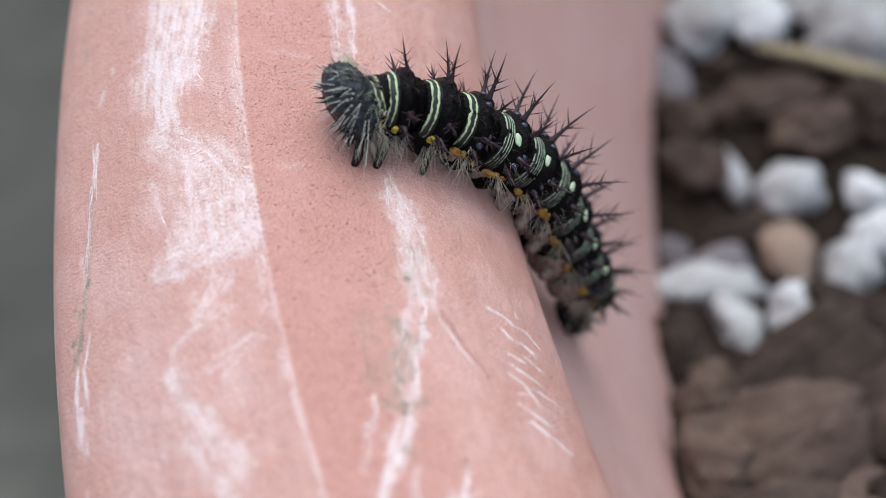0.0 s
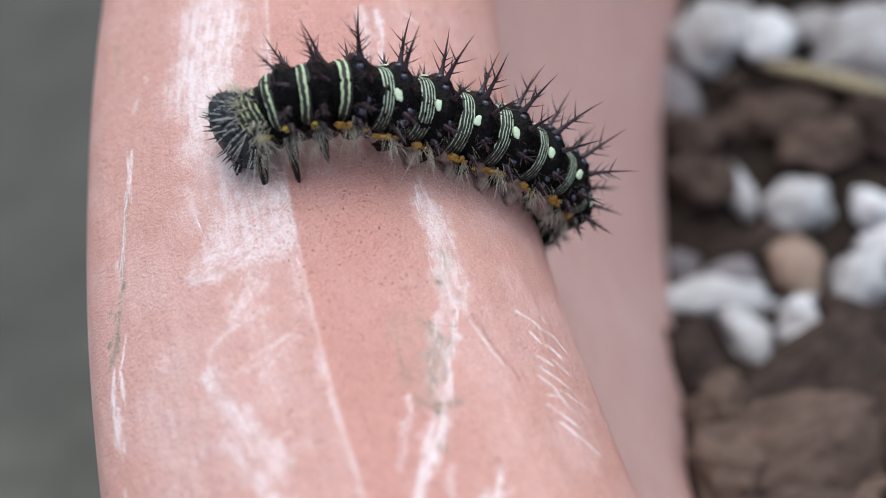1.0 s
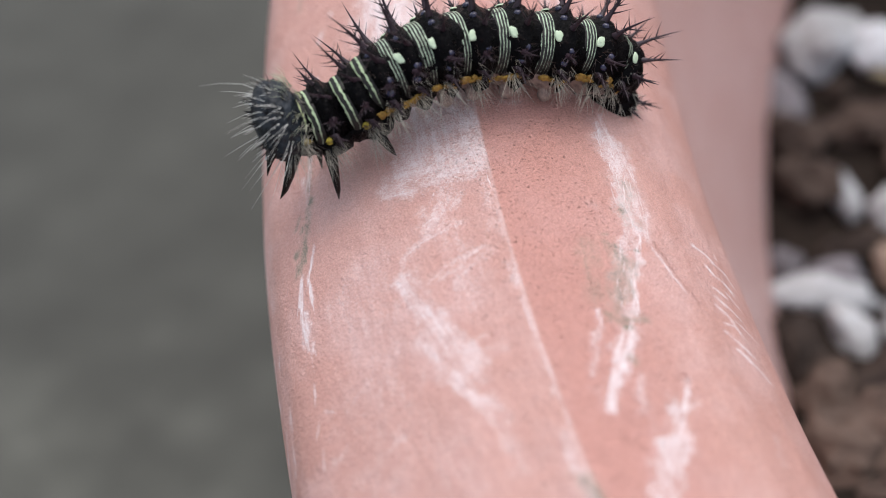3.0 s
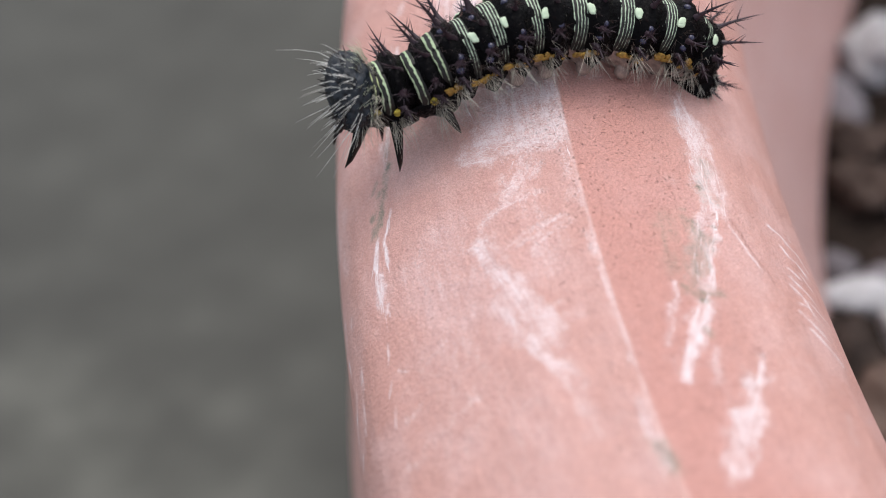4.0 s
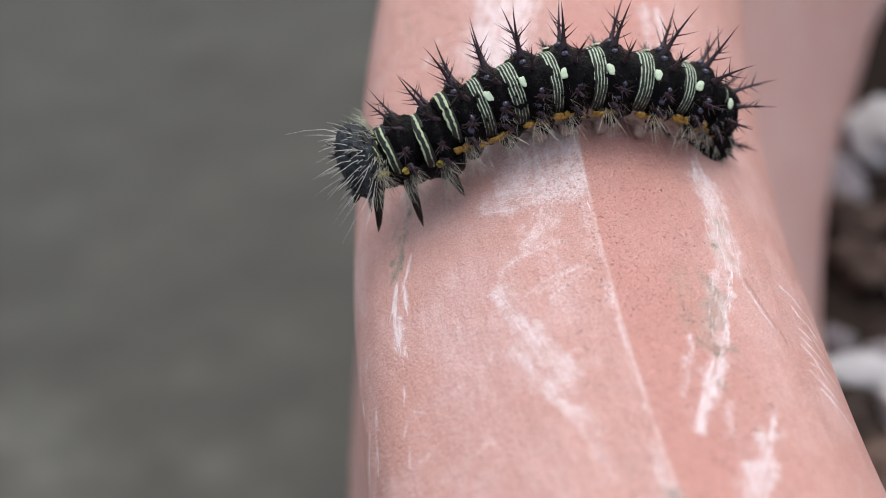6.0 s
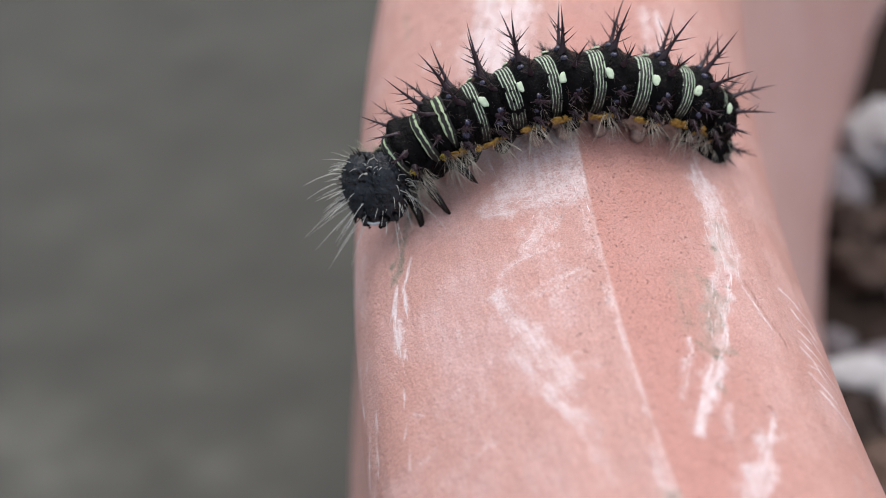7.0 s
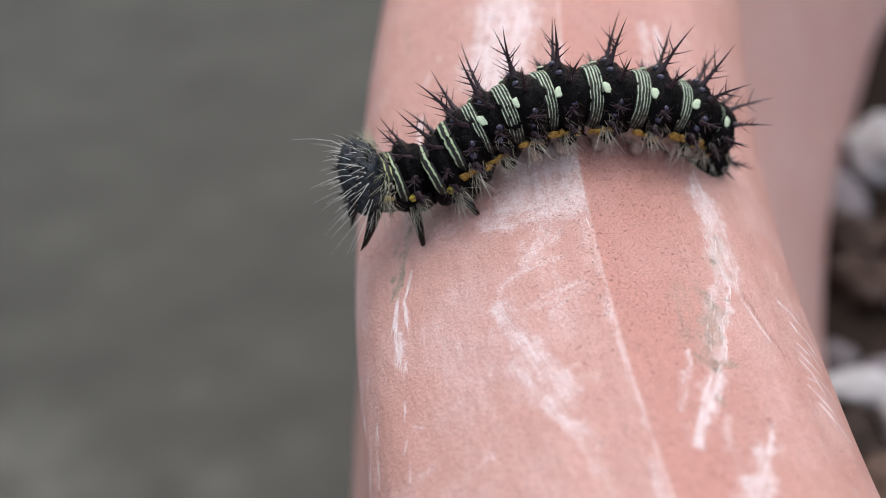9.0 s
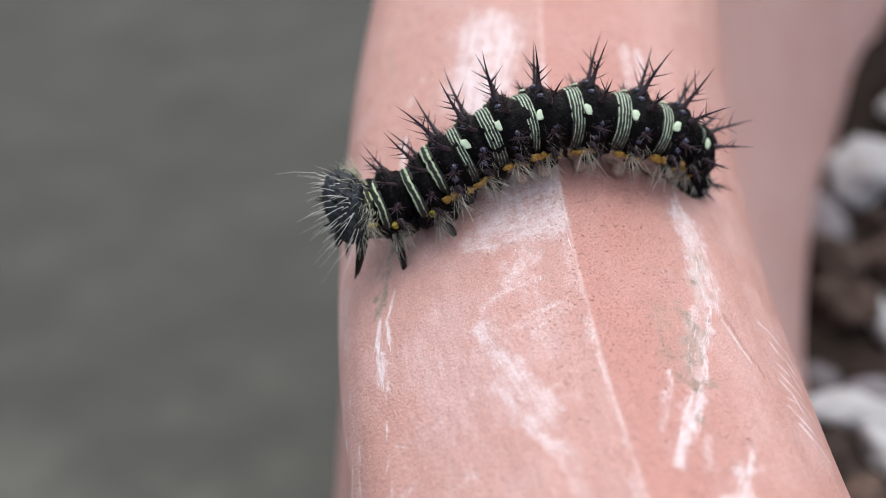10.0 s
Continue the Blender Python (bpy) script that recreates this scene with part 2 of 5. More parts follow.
def make_band_material(name, pale, period, thin):
    """Pale cross lines round the body on black, ragged at the edges; they grey out towards the belly."""
    m, n, l, b = material(name, 0.5, spec=0.3)
    co = object_coord(n)
    sep = n.new("ShaderNodeSeparateXYZ")
    l.new(co, sep.inputs[0])
    wob = noise_node(n, l, co, 380, 3, 0.6)
    wear = noise_node(n, l, co, 2300, 4, 0.75)
    ripple = noise_node(n, l, co, 1150, 2, 0.5)
    phase = calc(n, l, "ADD", calc(n, l, "MULTIPLY", sep.outputs[0], 6.2832 / (period * MM)), calc(n, l, "ADD", calc(n, l, "MULTIPLY", wob, 8.0), calc(n, l, "MULTIPLY", ripple, 2.0)))
    wave = calc(n, l, "SINE", phase)
    low = calc(n, l, "MULTIPLY", calc(n, l, "SUBTRACT", 0.0013, sep.outputs[2]), 380.0, True)
    k = calc(n, l, "SUBTRACT", wave, calc(n, l, "ADD", thin, calc(n, l, "MULTIPLY", low, 0.5)))
    crown = calc(n, l, "MULTIPLY", calc(n, l, "SUBTRACT", sep.outputs[2], 0.0021), 900.0, True)
    k = calc(n, l, "ADD", k, calc(n, l, "MULTIPLY", crown, 0.45))
    k = calc(n, l, "SUBTRACT", k, calc(n, l, "MULTIPLY", calc(n, l, "SUBTRACT", wear, 0.45), 2.8))
    k = calc(n, l, "MULTIPLY", k, 2.0, True)
    tone = mix(n, l, low, pale, (0.25, 0.26, 0.21))
    k = calc(n, l, "MULTIPLY", k, calc(n, l, "ADD", 0.40, calc(n, l, "MULTIPLY", noise_node(n, l, co, 1000, 3, 0.7), 1.1), True))
    l.new(mix(n, l, k, (0.010, 0.009, 0.008), tone), b.inputs["Base Color"])
    bump(n, l, b, k, 0.5, 0.00010)
    return m


def make_tone_material(name, low, high, scale, rough=0.5, spec=0.4, relief=0.4):
    m, n, l, b = material(name, rough, spec=spec)
    co = object_coord(n)
    a = noise_node(n, l, co, scale, 4, 0.65)
    l.new(ramp(n, l, a, [(0.3, low), (0.72, high)]), b.inputs["Base Color"])
    bump(n, l, b, a, relief, 0.0001)
    return m


POT = make_pot_material("terracotta_plastic")
# the same plastic, lightened in its colour to brighten the inner wall
POT_INSIDE = make_pot_material("lightened_terracotta_plastic", 0.4)
CHALK = make_tone_material("rubbed_chalky_plastic", (0.68, 0.54, 0.52), (0.86, 0.79, 0.79), 1800, 0.8, 0.2, 0.5)
GROUND = make_ground_material()
SOIL = make_soil_material()
BARK = make_chip_material("brown_bark", (0.007, 0.005, 0.004), (0.15, 0.104, 0.082))
PALE_BARK = make_chip_material("tan_bark", (0.22, 0.15, 0.11), (0.50, 0.40, 0.33))
WHITE = make_chip_material("white_pumice", (0.26, 0.25, 0.24), (0.80, 0.83, 0.86))
STONE = make_chip_material("mauve_grey_stone", (0.10, 0.09, 0.095), (0.30, 0.28, 0.30))
STRAW = make_chip_material("dry_straw", (0.14, 0.11, 0.06), (0.46, 0.40, 0.27))
BLACK = make_black_material()
BAND = make_band_material("pale_green_lines", (0.46, 0.58, 0.42), 0.27, 0.24)
BAND_FRONT = make_band_material("pale_yellow_lines", (0.44, 0.55, 0.33), 0.55, 0.12)
COLLAR = make_band_material("yellow_green_collar_lines", (0.44, 0.50, 0.24), 0.46, 0.4)
SPOT = make_tone_material("cream_green_spot", (0.44, 0.56, 0.38), (0.58, 0.69, 0.50), 1500, 0.5)
SPINE = make_tone_material("purple_black_spine", (0.008, 0.005, 0.008), (0.060, 0.034, 0.044), 700, 0.36, 0.35)
KNOB = make_tone_material("blue_black_knob", (0.006, 0.006, 0.016), (0.034, 0.033, 0.085), 900, 0.22, 0.6)
ORANGE = make_tone_material("orange_patch", (0.08, 0.042, 0.012), (0.42, 0.255, 0.05), 2300, 0.6, 0.3, 0.9)
YELLOW = make_tone_material("yellow_collar_patch", (0.16, 0.12, 0.02), (0.62, 0.50, 0.07), 1600, 0.6, 0.3, 0.9)
BELLY = make_tone_material("grey_brown_belly", (0.05, 0.034, 0.028), (0.34, 0.255, 0.215), 1300, 0.45)
HAIR = make_tone_material("pale_grey_hair", (0.32, 0.29, 0.23), (0.70, 0.66, 0.56), 300, 0.4, 0.5, 0.0)
HEAD = make_tone_material("slate_black_head", (0.002, 0.0025, 0.0035), (0.020, 0.027, 0.035), 900, 0.24, 0.32, 5.0)
CLAW = make_tone_material("glossy_black_leg", (0.003, 0.0025, 0.0025), (0.012, 0.008, 0.007), 900, 0.22, 0.22, 1.2)
HEAD_HAIR = make_tone_material("white_head_hair", (0.42, 0.42, 0.38), (0.74, 0.74, 0.68), 300, 0.4, 0.5, 0.0)
COLLAR_HAIR = make_tone_material("pale_green_hair", (0.30, 0.33, 0.20), (0.62, 0.66, 0.48), 500, 0.4, 0.5, 0.0)
DARK_HAIR = make_tone_material("dark_hair", (0.02, 0.014, 0.012), (0.09, 0.06, 0.05), 300, 0.4, 0.5, 0.0)
LIP = make_tone_material("grey_mouth_plate", (0.02, 0.025, 0.03), (0.13, 0.15, 0.165), 1300, 0.28, 0.5, 1.5)
FACE = make_tone_material("grey_face_plate", (0.003, 0.004, 0.005), (0.020, 0.025, 0.032), 1500, 0.42, 0.22, 5.0)
LIP_EDGE = make_tone_material("pale_lip_edge", (0.22, 0.25, 0.27), (0.50, 0.54, 0.55), 1500, 0.3, 0.5, 0.6)


# ---- mesh helpers ----
def mesh_from(name, verts, faces, mat, smooth=True):
    me = bpy.data.meshes.new(name)
    me.from_pydata([tuple(v) for v in verts], [], faces)
    me.materials.append(mat)
    if smooth:
        me.polygons.foreach_set("use_smooth", [True] * len(me.polygons))
    me.update()
    return me


def part(name, data, parent, label="", m=None):
    ob = new(name, data)
    ob.parent = parent
    if m is not None:
        ob.matrix_local = m
    return tagged(ob, label)


def tube(verts, faces, points, radii, sides=4):
    """Add a tapered tube along points to the lists; the last radius may be 0."""
    start = len(verts)
    n = len(points)
    for i, (p, r) in enumerate(zip(points, radii)):
        ahead = (points[min(i + 1, n - 1)] - points[max(i - 1, 0)]).normalized()
        side = ahead.orthogonal().normalized()
        other = ahead.cross(side)
        for k in range(sides):
            a = 2 * math.pi * k / sides
            verts.append(p + (side * math.cos(a) + other * math.sin(a)) * max(r, 1e-6))
    for i in range(n - 1):
        for k in range(sides):
            a, b = start + i * sides + k, start + i * sides + (k + 1) % sides
            faces.append((a, b, b + sides, a + sides))
    faces.append(tuple(start + k for k in reversed(range(sides))))
    faces.append(tuple(start + (n - 1) * sides + k for k in range(sides)))


def blob(size, seed, rough=0.18, subdivisions=2, squash=1.0):
    """A lumpy irregular chunk as verts and faces."""
    bm = bmesh.new()
    bmesh.ops.create_icosphere(bm, subdivisions=subdivisions, radius=1.0)
    off = Vector((seed * 3.1, seed * 1.7, seed * 0.9))
    for v in bm.verts:
        k = 1.0 + rough * 2.0 * noise.noise(v.co * 1.1 + off) + rough * noise.noise(v.co * 2.7 + off)
        v.co = Vector((v.co.x * size[0], v.co.y * size[1], v.co.z * size[2] * squash)) * k
    verts = [v.co.copy() for v in bm.verts]
    faces = [tuple(v.index for v in f.verts) for f in bm.faces]
    bm.free()
    return verts, faces


# ---- the ground ----
def build_ground():
    verts, faces = [], []
    span = [-30, -8, -3, -1.2] + [x * 0.05 for x in range(-16, 17)] + [1.2, 3, 8, 30]
    for y in span:
        for x in span:
            near = abs(x) < 1 and abs(y) < 1
            verts.append(Vector((x, y, 0.0015 * noise.noise(Vector((x * 9, y * 9, 0))) if near else 0.0)))
    w = len(span)
    for j in range(w - 1):
        for i in range(w - 1):
            faces.append((j * w + i, j * w + i + 1, (j + 1) * w + i + 1, (j + 1) * w + i))
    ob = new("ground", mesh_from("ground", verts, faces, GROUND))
    tagged(ob, "grey weathered concrete paving with faint darker streaks", "ground", kind="structure")


build_ground()

# ---- the pot: one turned body with a broad rolled rim ----
# inward offset from the rim circle and height over the crest, in millimetres, from the foot over the rim to the inside
PROFILE = [(40, -300), (34, -285), (8, -140), (-12, -76), (-19, -69), (-26.5, -67), (-27.6, -62), (-25.2, -50), (-22.18, -32), (-20.5, -19.01), (-20.18, -15.01), (-19.83, -12.84), (-19.3, -10.69), (-18.52, -8.71), (-17.44, -6.86), (-15.75, -5.23), (-13.7, -3.99), (-10.67, -2.46), (-7.11, -1.02), (-4.05, -0.19), (-1, -0.05), (1.05, 0.04), (1.32, -0.12), (4.97, -0.86), (8.72, -2.08), (11.4, -3.27), (13.19, -4.07), (15.49, -5.54), (17.34, -7.36), (18.63, -8.76), (19.63, -10.31), (20.77, -12.33), (21.69, -14.47), (22.18, -16.5), (22.11, -19.01), (21.91, -23.98), (23.5, -33), (43, -90), (46, -110), (56, -240), (62, -285), (235, -287)]
RIM_FROM, RIM_TO = 8, 35
STROKES = []


def wear_stroke(channel, width, strength, *points):
    """A rubbed mark on the rim: channel R chalk, G dirt, B scratch; width in millimetres; points of degrees along the rim and inward offset."""
    STROKES.append(("RGB".index(channel), width, strength, points))


wear_stroke("G", 0.6, 0.65, (3.33, -13.5), (2.6, -14.2), (1.75, -15.3))
wear_stroke("G", 0.5, 1, (3.28, -13.5), (3.21, -13.6))
wear_stroke("G", 0.55, 0.9, (2.76, -14.5), (2.67, -14.6))
wear_stroke("G", 0.45, 1, (2.26, -15.4), (2.19, -15.5))
wear_stroke("R", 0.5, 0.5, (3.93, -14), (2.85, -13.9))
wear_stroke("R", 0.3, 0.8, (1.66, -15.1), (0.96, -15.6))
wear_stroke("R", 0.25, 0.8, (1.57, -14.5), (0.97, -14.6))
wear_stroke("R", 0.18, 0.9, (2.18, -13.8), (1.86, -14.1), (1.51, -14.6))
wear_stroke("R", 0.55, 0.95, (0.79, -15.3), (0.09, -15.4))
wear_stroke("R", 0.3, 0.8, (0.11, -14.9), (-0.05, -15))
wear_stroke("R", 0.2, 0.8, (-0.67, -15.4), (-0.9, -15.5))
wear_stroke("R", 0.7, 0.35, (3.14, -18.6), (1.67, -18.5))
wear_stroke("R", 0.2, 0.5, (0.87, -19.5), (0.02, -19.6))
wear_stroke("R", 0.25, 0.5, (0.58, -18.6), (0.43, -18.7))
wear_stroke("R", 0.2, 0.45, (-0.66, -18.2), (-1.75, -18.6), (-2.11, -19.2))
wear_stroke("R", 0.2, 0.5, (-0.88, -19), (-1.69, -19.6))
wear_stroke("R", 0.3, 0.6, (-1.93, -19.4), (-1.86, -20))
wear_stroke("R", 0.18, 0.6, (-1.44, -15.6), (-1.62, -15.9))
wear_stroke("R", 0.18, 0.5, (-2, -15.7), (-2.32, -15.9))
wear_stroke("R", 0.18, 0.6, (-1.28, -15), (-1.37, -14.5))
wear_stroke("R", 3.2, 0.64, (2.94, 0.9), (2.81, -2.7), (2.66, -5.4))
wear_stroke("R", 1.2, 0.6, (2.63, -6.7), (2.28, -4.7))
wear_stroke("R", 1.6, 0.5, (3.18, -0), (3.38, 1.6))
wear_stroke("R", 2.4, 0.46, (2, -1.9), (1.36, -3.7))
wear_stroke("R", 1.1, 0.34, (2.36, 1.4), (0.86, 1.7))
wear_stroke("R", 0.7, 0.5, (1.34, -1.5), (1.09, -4.4), (0.9, -6.4))
wear_stroke("R", 0.5, 0.45, (0.9, -6.4), (0.42, -6.8))
wear_stroke("R", 0.9, 0.45, (0.62, -0.1), (0.4, -2.3), (0.18, -4.3))
wear_stroke("R", 0.8, 0.38, (0.47, 0.6), (0.16, -2.1), (-0.06, -2.7))
wear_stroke("R", 0.6, 0.35, (1.29, -1.9), (0.71, -1.6), (0.59, -0.8))
wear_stroke("R", 1.4, 0.74, (0.44, -6.7), (-0.29, -5.6), (-0.69, -4.8))
wear_stroke("R", 1.9, 0.66, (-0.69, -4.8), (-1.29, -3.7), (-1.85, -2.8))
wear_stroke("R", 1.4, 0.58, (-0.87, -6.3), (-1.4, -5.6), (-1.97, -4.3), (-2.57, -2.9))
wear_stroke("R", 1.3, 0.34, (-2.57, -2.9), (-3.11, -2.2), (-3.84, -2.1))
wear_stroke("R", 0.6, 0.4, (-1.34, -3.8), (-1.57, -0.5))
wear_stroke("R", 0.5, 0.4, (-1.25, -3.2), (-1.21, -1.4))
wear_stroke("R", 0.5, 0.45, (-2.68, -10.8), (-2.48, -9.2))
wear_stroke("R", 0.6, 0.3, (-2.24, -14.8), (-2.16, -13.5))
wear_stroke("R", 0.6, 0.3, (-1.52, -13), (-1.11, -10.4))
wear_stroke("R", 0.8, 0.3, (-3.17, -15.3), (-2.72, -12.6))
wear_stroke("R", 5, 0.2, (0.66, -7.8), (-1.32, -8.5), (-2.87, -11.3))
wear_stroke("R", 4, 0.2, (0.97, -10.5), (-0.65, -10.1))
wear_stroke("R", 6, 0.18, (-2.89, -7), (-4.03, -6.5))
wear_stroke("R", 0.9, 0.4, (0.08, 1.9), (-1.13, 2.2), (-2.14, 2.4), (-3.12, 2.6))
wear_stroke("R", 0.8, 0.68, (-3.45, 2.3), (-3.9, 2))
wear_stroke("R", 0.9, 0.5, (-4.12, 1.9), (-4.74, 1.9))
wear_stroke("G", 1.0, 0.6, (-4.34, 1.9), (-4.86, 2.3))
wear_stroke("R", 0.4, 0.7, (4.09, 12.7), (3.18, 12.8))
wear_stroke("R", 1.7, 0.74, (3.23, 12.9), (2.36, 12.6), (1.61, 12.4))
wear_stroke("R", 0.9, 0.72, (2.63, 13.9), (1.59, 13.5), (1.01, 13.2))
wear_stroke("R", 0.3, 0.7, (3.87, 12.1), (2.98, 11.7))
wear_stroke("G", 1.3, 0.36, (2.19, 12.6), (0.97, 12.4))
wear_stroke("G", 0.4, 1, (1.37, 11.8), (1.31, 11.9))
wear_stroke("R", 0.3, 1, (2.15, 11.9), (2.05, 11.8))
wear_stroke("R", 0.3, 1, (1.11, 12.3), (1.05, 12.4))
wear_stroke("G", 1.6, 0.6, (0.42, 9.9), (-0.07, 10.6), (-0.82, 9.4))
wear_stroke("G", 0.3, 1, (0.3, 12), (0.28, 12.1))
wear_stroke("R", 0.5, 0.95, (0.5, 12.2), (0.12, 11.9), (-0.31, 10.9))
wear_stroke("R", 0.6, 0.85, (-0.43, 10.7), (-1.1, 10.3))
wear_stroke("R", 0.9, 0.45, (0.07, 10.6), (-1.09, 9.3))
wear_stroke("G", 1.4, 0.34, (0.44, 8.2), (-0.84, 7.6))
wear_stroke("G", 0.8, 0.75, (-1.31, 8.2), (-1.31, 10.7))
wear_stroke("G", 0.35, 1, (-1.32, 9.3), (-1.38, 9.3))
wear_stroke("G", 0.45, 1, (-1.48, 8.9), (-1.5, 9.1))
wear_stroke("R", 0.6, 0.72, (-1.14, 7.3), (-2.02, 6), (-2.42, 5.2))
wear_stroke("R", 1.0, 1, (-1.64, 8.9), (-2.16, 7.8), (-2.77, 6.3), (-3.08, 5.5))
wear_stroke("R", 0.4, 0.9, (-1.63, 9.2), (-2.16, 8.5))
wear_stroke("G", 0.5, 0.5, (-2.16, 8.5), (-2.35, 8.8))
wear_stroke("R", 0.8, 0.36, (-2.67, 8.9), (-3.34, 7.8))
wear_stroke("B", 0.16, 0.45, (0.58, 13.6), (-0.21, 14.6), (-0.96, 15.7))
wear_stroke("R", 0.18, 0.7, (0.44, 13.3), (-0.33, 14.3))
wear_stroke("R", 0.5, 0.8, (-2.79, 12), (-3.28, 10.9))
wear_stroke("R", 1.4, 0.95, (-3.28, 10.9), (-4.13, 9))
wear_stroke("R", 1.9, 0.9, (-4.03, 9), (-5.01, 6.7))
wear_stroke("R", 0.9, 0.22, (-3.47, 8.8), (-4.65, 6.3))
wear_stroke("B", 0.2, 0.7, (-2.62, 11.9), (-2.79, 12.1))
wear_stroke("R", 0.5, 0.5, (-3.92, 17.3), (-4.51, 16.9))
wear_stroke("R", 0.7, 0.3, (1.5, 9.1), (1.41, 9.9))
wear_stroke("R", 1.8, 0.6, (3.06, 13), (2.02, 12.4), (1.3, 12.6), (0.74, 12.3))
wear_stroke("R", 1.7, 0.56, (0.72, 11.9), (-0.22, 10.6), (-1.09, 9.5))
wear_stroke("R", 0.35, 0.75, (0.92, 12.9), (0.28, 12.1), (-0.27, 11.1))
wear_stroke("R", 0.3, 0.75, (-0.42, 10.9), (-1.07, 10.3), (-1.5, 9.4))
wear_stroke("R", 1.3, 0.8, (-1.64, 8.7), (-2.28, 7.4), (-2.89, 5.9))
wear_stroke("G", 0.9, 0.5, (0.05, 9.8), (-0.53, 9.5), (-1.11, 8.6))
wear_stroke("G", 0.25, 1, (0.01, 10.4), (-0.03, 10.5))
wear_stroke("G", 0.25, 1, (-0.42, 9.7), (-0.44, 9.8))
wear_stroke("G", 0.25, 1, (-0.66, 10.2), (-0.7, 10.2))
wear_stroke("R", 0.9, 0.42, (3.92, -19.1), (2.97, -19.6), (2.08, -19.6))
wear_stroke("R", 0.2, 0.9, (0.79, -15.7), (0.43, -15.6), (0.16, -15.5))
wear_stroke("R", 0.2, 0.9, (1.6, -15.2), (1.12, -15.7))
wear_stroke("G", 0.3, 0.9, (3.01, -14.9), (2.77, -15.3))
wear_stroke("G", 0.35, 0.9, (3.14, -14), (2.9, -14.2))
wear_stroke("G", 0.3, 0.9, (2.28, -14.5), (1.95, -14.7))
wear_stroke("R", 3.0, 0.2, (0.65, -12.2), (-0.55, -10.9), (-1.57, -11.7))
wear_stroke("R", 2.2, 0.22, (1.03, -2.3), (0.13, -1.1), (-0.58, -2.6))
wear_stroke("R", 0.3, 0.95, (0.77, 17.4), (0.66, 18.1), (0.52, 18.6), (0.42, 19.4))
wear_stroke("R", 0.2, 0.9, (0.42, 19.4), (0.34, 19.8), (0.16, 20.2))
wear_stroke("R", 0.22, 0.8, (0.82, 19.3), (0.72, 19.4))
wear_stroke("R", 0.25, 0.8, (0.27, 17.9), (0.05, 18.3))
wear_stroke("R", 0.28, 0.85, (0.08, 18.2), (-0.06, 19.4))
wear_stroke("R", 0.22, 0.8, (0.03, 19), (-0.23, 19.9))
wear_stroke("R", 0.22, 0.8, (-0.32, 17.6), (-0.46, 18.6))
wear_stroke("R", 0.22, 0.7, (-0.29, 18.8), (-0.54, 19.8))
wear_stroke("R", 0.26, 0.9, (-0.58, 17.5), (-0.83, 18.8))
wear_stroke("R", 0.2, 0.8, (-0.78, 17.2), (-1, 18))
wear_stroke("R", 0.2, 0.7, (-0.93, 18), (-1.31, 18.5))
wear_stroke("R", 0.25, 0.7, (-1.25, 17.3), (-1.26, 18.2))
wear_stroke("R", 0.3, 0.9, (-1.46, 17.2), (-1.73, 18.2), (-1.88, 18.8))
wear_stroke("R", 0.2, 0.7, (-1.08, 18.7), (-1.26, 19.9))
wear_stroke("R", 0.3, 0.9, (-1.88, 17.6), (-2.1, 18.4), (-2.36, 19.4))
wear_stroke("R", 5.2, 0.84, (9.23, -4.1), (7.83, -4.7), (6.98, -5.3))
wear_stroke("R", 2.6, 0.84, (9.09, -2), (7.81, -2.5), (6.96, -3.7))
wear_stroke("R", 2.6, 0.78, (6.67, -5.3), (5.71, -5.1))
wear_stroke("R", 3.6, 0.6, (5.56, -5.7), (4.7, -2.6))
wear_stroke("R", 3.8, 0.66, (4.94, -2), (3.93, 0.3))
wear_stroke("R", 5.0, 0.7, (4, -2.3), (3.07, -2.2))
wear_stroke("R", 3.2, 0.7, (2.78, -4.7), (2.73, 0.4))
wear_stroke("R", 1.0, 0.6, (2.44, -6.7), (2.28, -4.2))
wear_stroke("R", 1.8, 0.74, (3.96, 0.8), (2.94, 1))
wear_stroke("R", 1.4, 0.5, (4.6, -7), (3.59, -6.2))
wear_stroke("R", 1.2, 0.36, (8.22, 1), (5.73, 1.4), (4.7, 1.6))
wear_stroke("R", 1.1, 0.62, (8.98, 10.1), (7.93, 10.1), (6.93, 10.4))
wear_stroke("R", 0.6, 0.9, (9.04, 11.5), (7.46, 11.3))
wear_stroke("R", 0.5, 0.6, (8.95, 9.5), (7.57, 9.5))
wear_stroke("R", 0.25, 0.7, (9.15, 13.6), (8.89, 14.7))
wear_stroke("R", 1.2, 0.6, (3.76, 12), (3.07, 12.4), (2.21, 12.6))
wear_stroke("R", 0.4, 0.7, (3.69, 12.7), (2.65, 13.8), (1.69, 13.8))
wear_stroke("R", 0.3, 0.75, (6.52, -12.9), (5.78, -12.7), (4.89, -13.1), (3.66, -13.6))
wear_stroke("R", 0.22, 0.7, (6.36, -12.3), (5.35, -12.6))
wear_stroke("G", 0.5, 0.5, (5.27, -12.9), (3.53, -13.6))
wear_stroke("R", 0.6, 0.6, (7.58, -11.8), (7.34, -12.2))
wear_stroke("R", 0.4, 0.5, (8.13, -10.9), (7.98, -10.6))
wear_stroke("G", 0.6, 0.35, (9.71, -14.6), (8.7, -14.3))
wear_stroke("R", 0.8, 0.25, (7.37, 3.9), (7.2, 7.1))
wear_stroke("R", 0.6, 0.3, (4.36, 3.4), (4.23, 5.5))
wear_stroke("R", 0.5, 0.3, (5.45, 3.3), (5.22, 3.7))


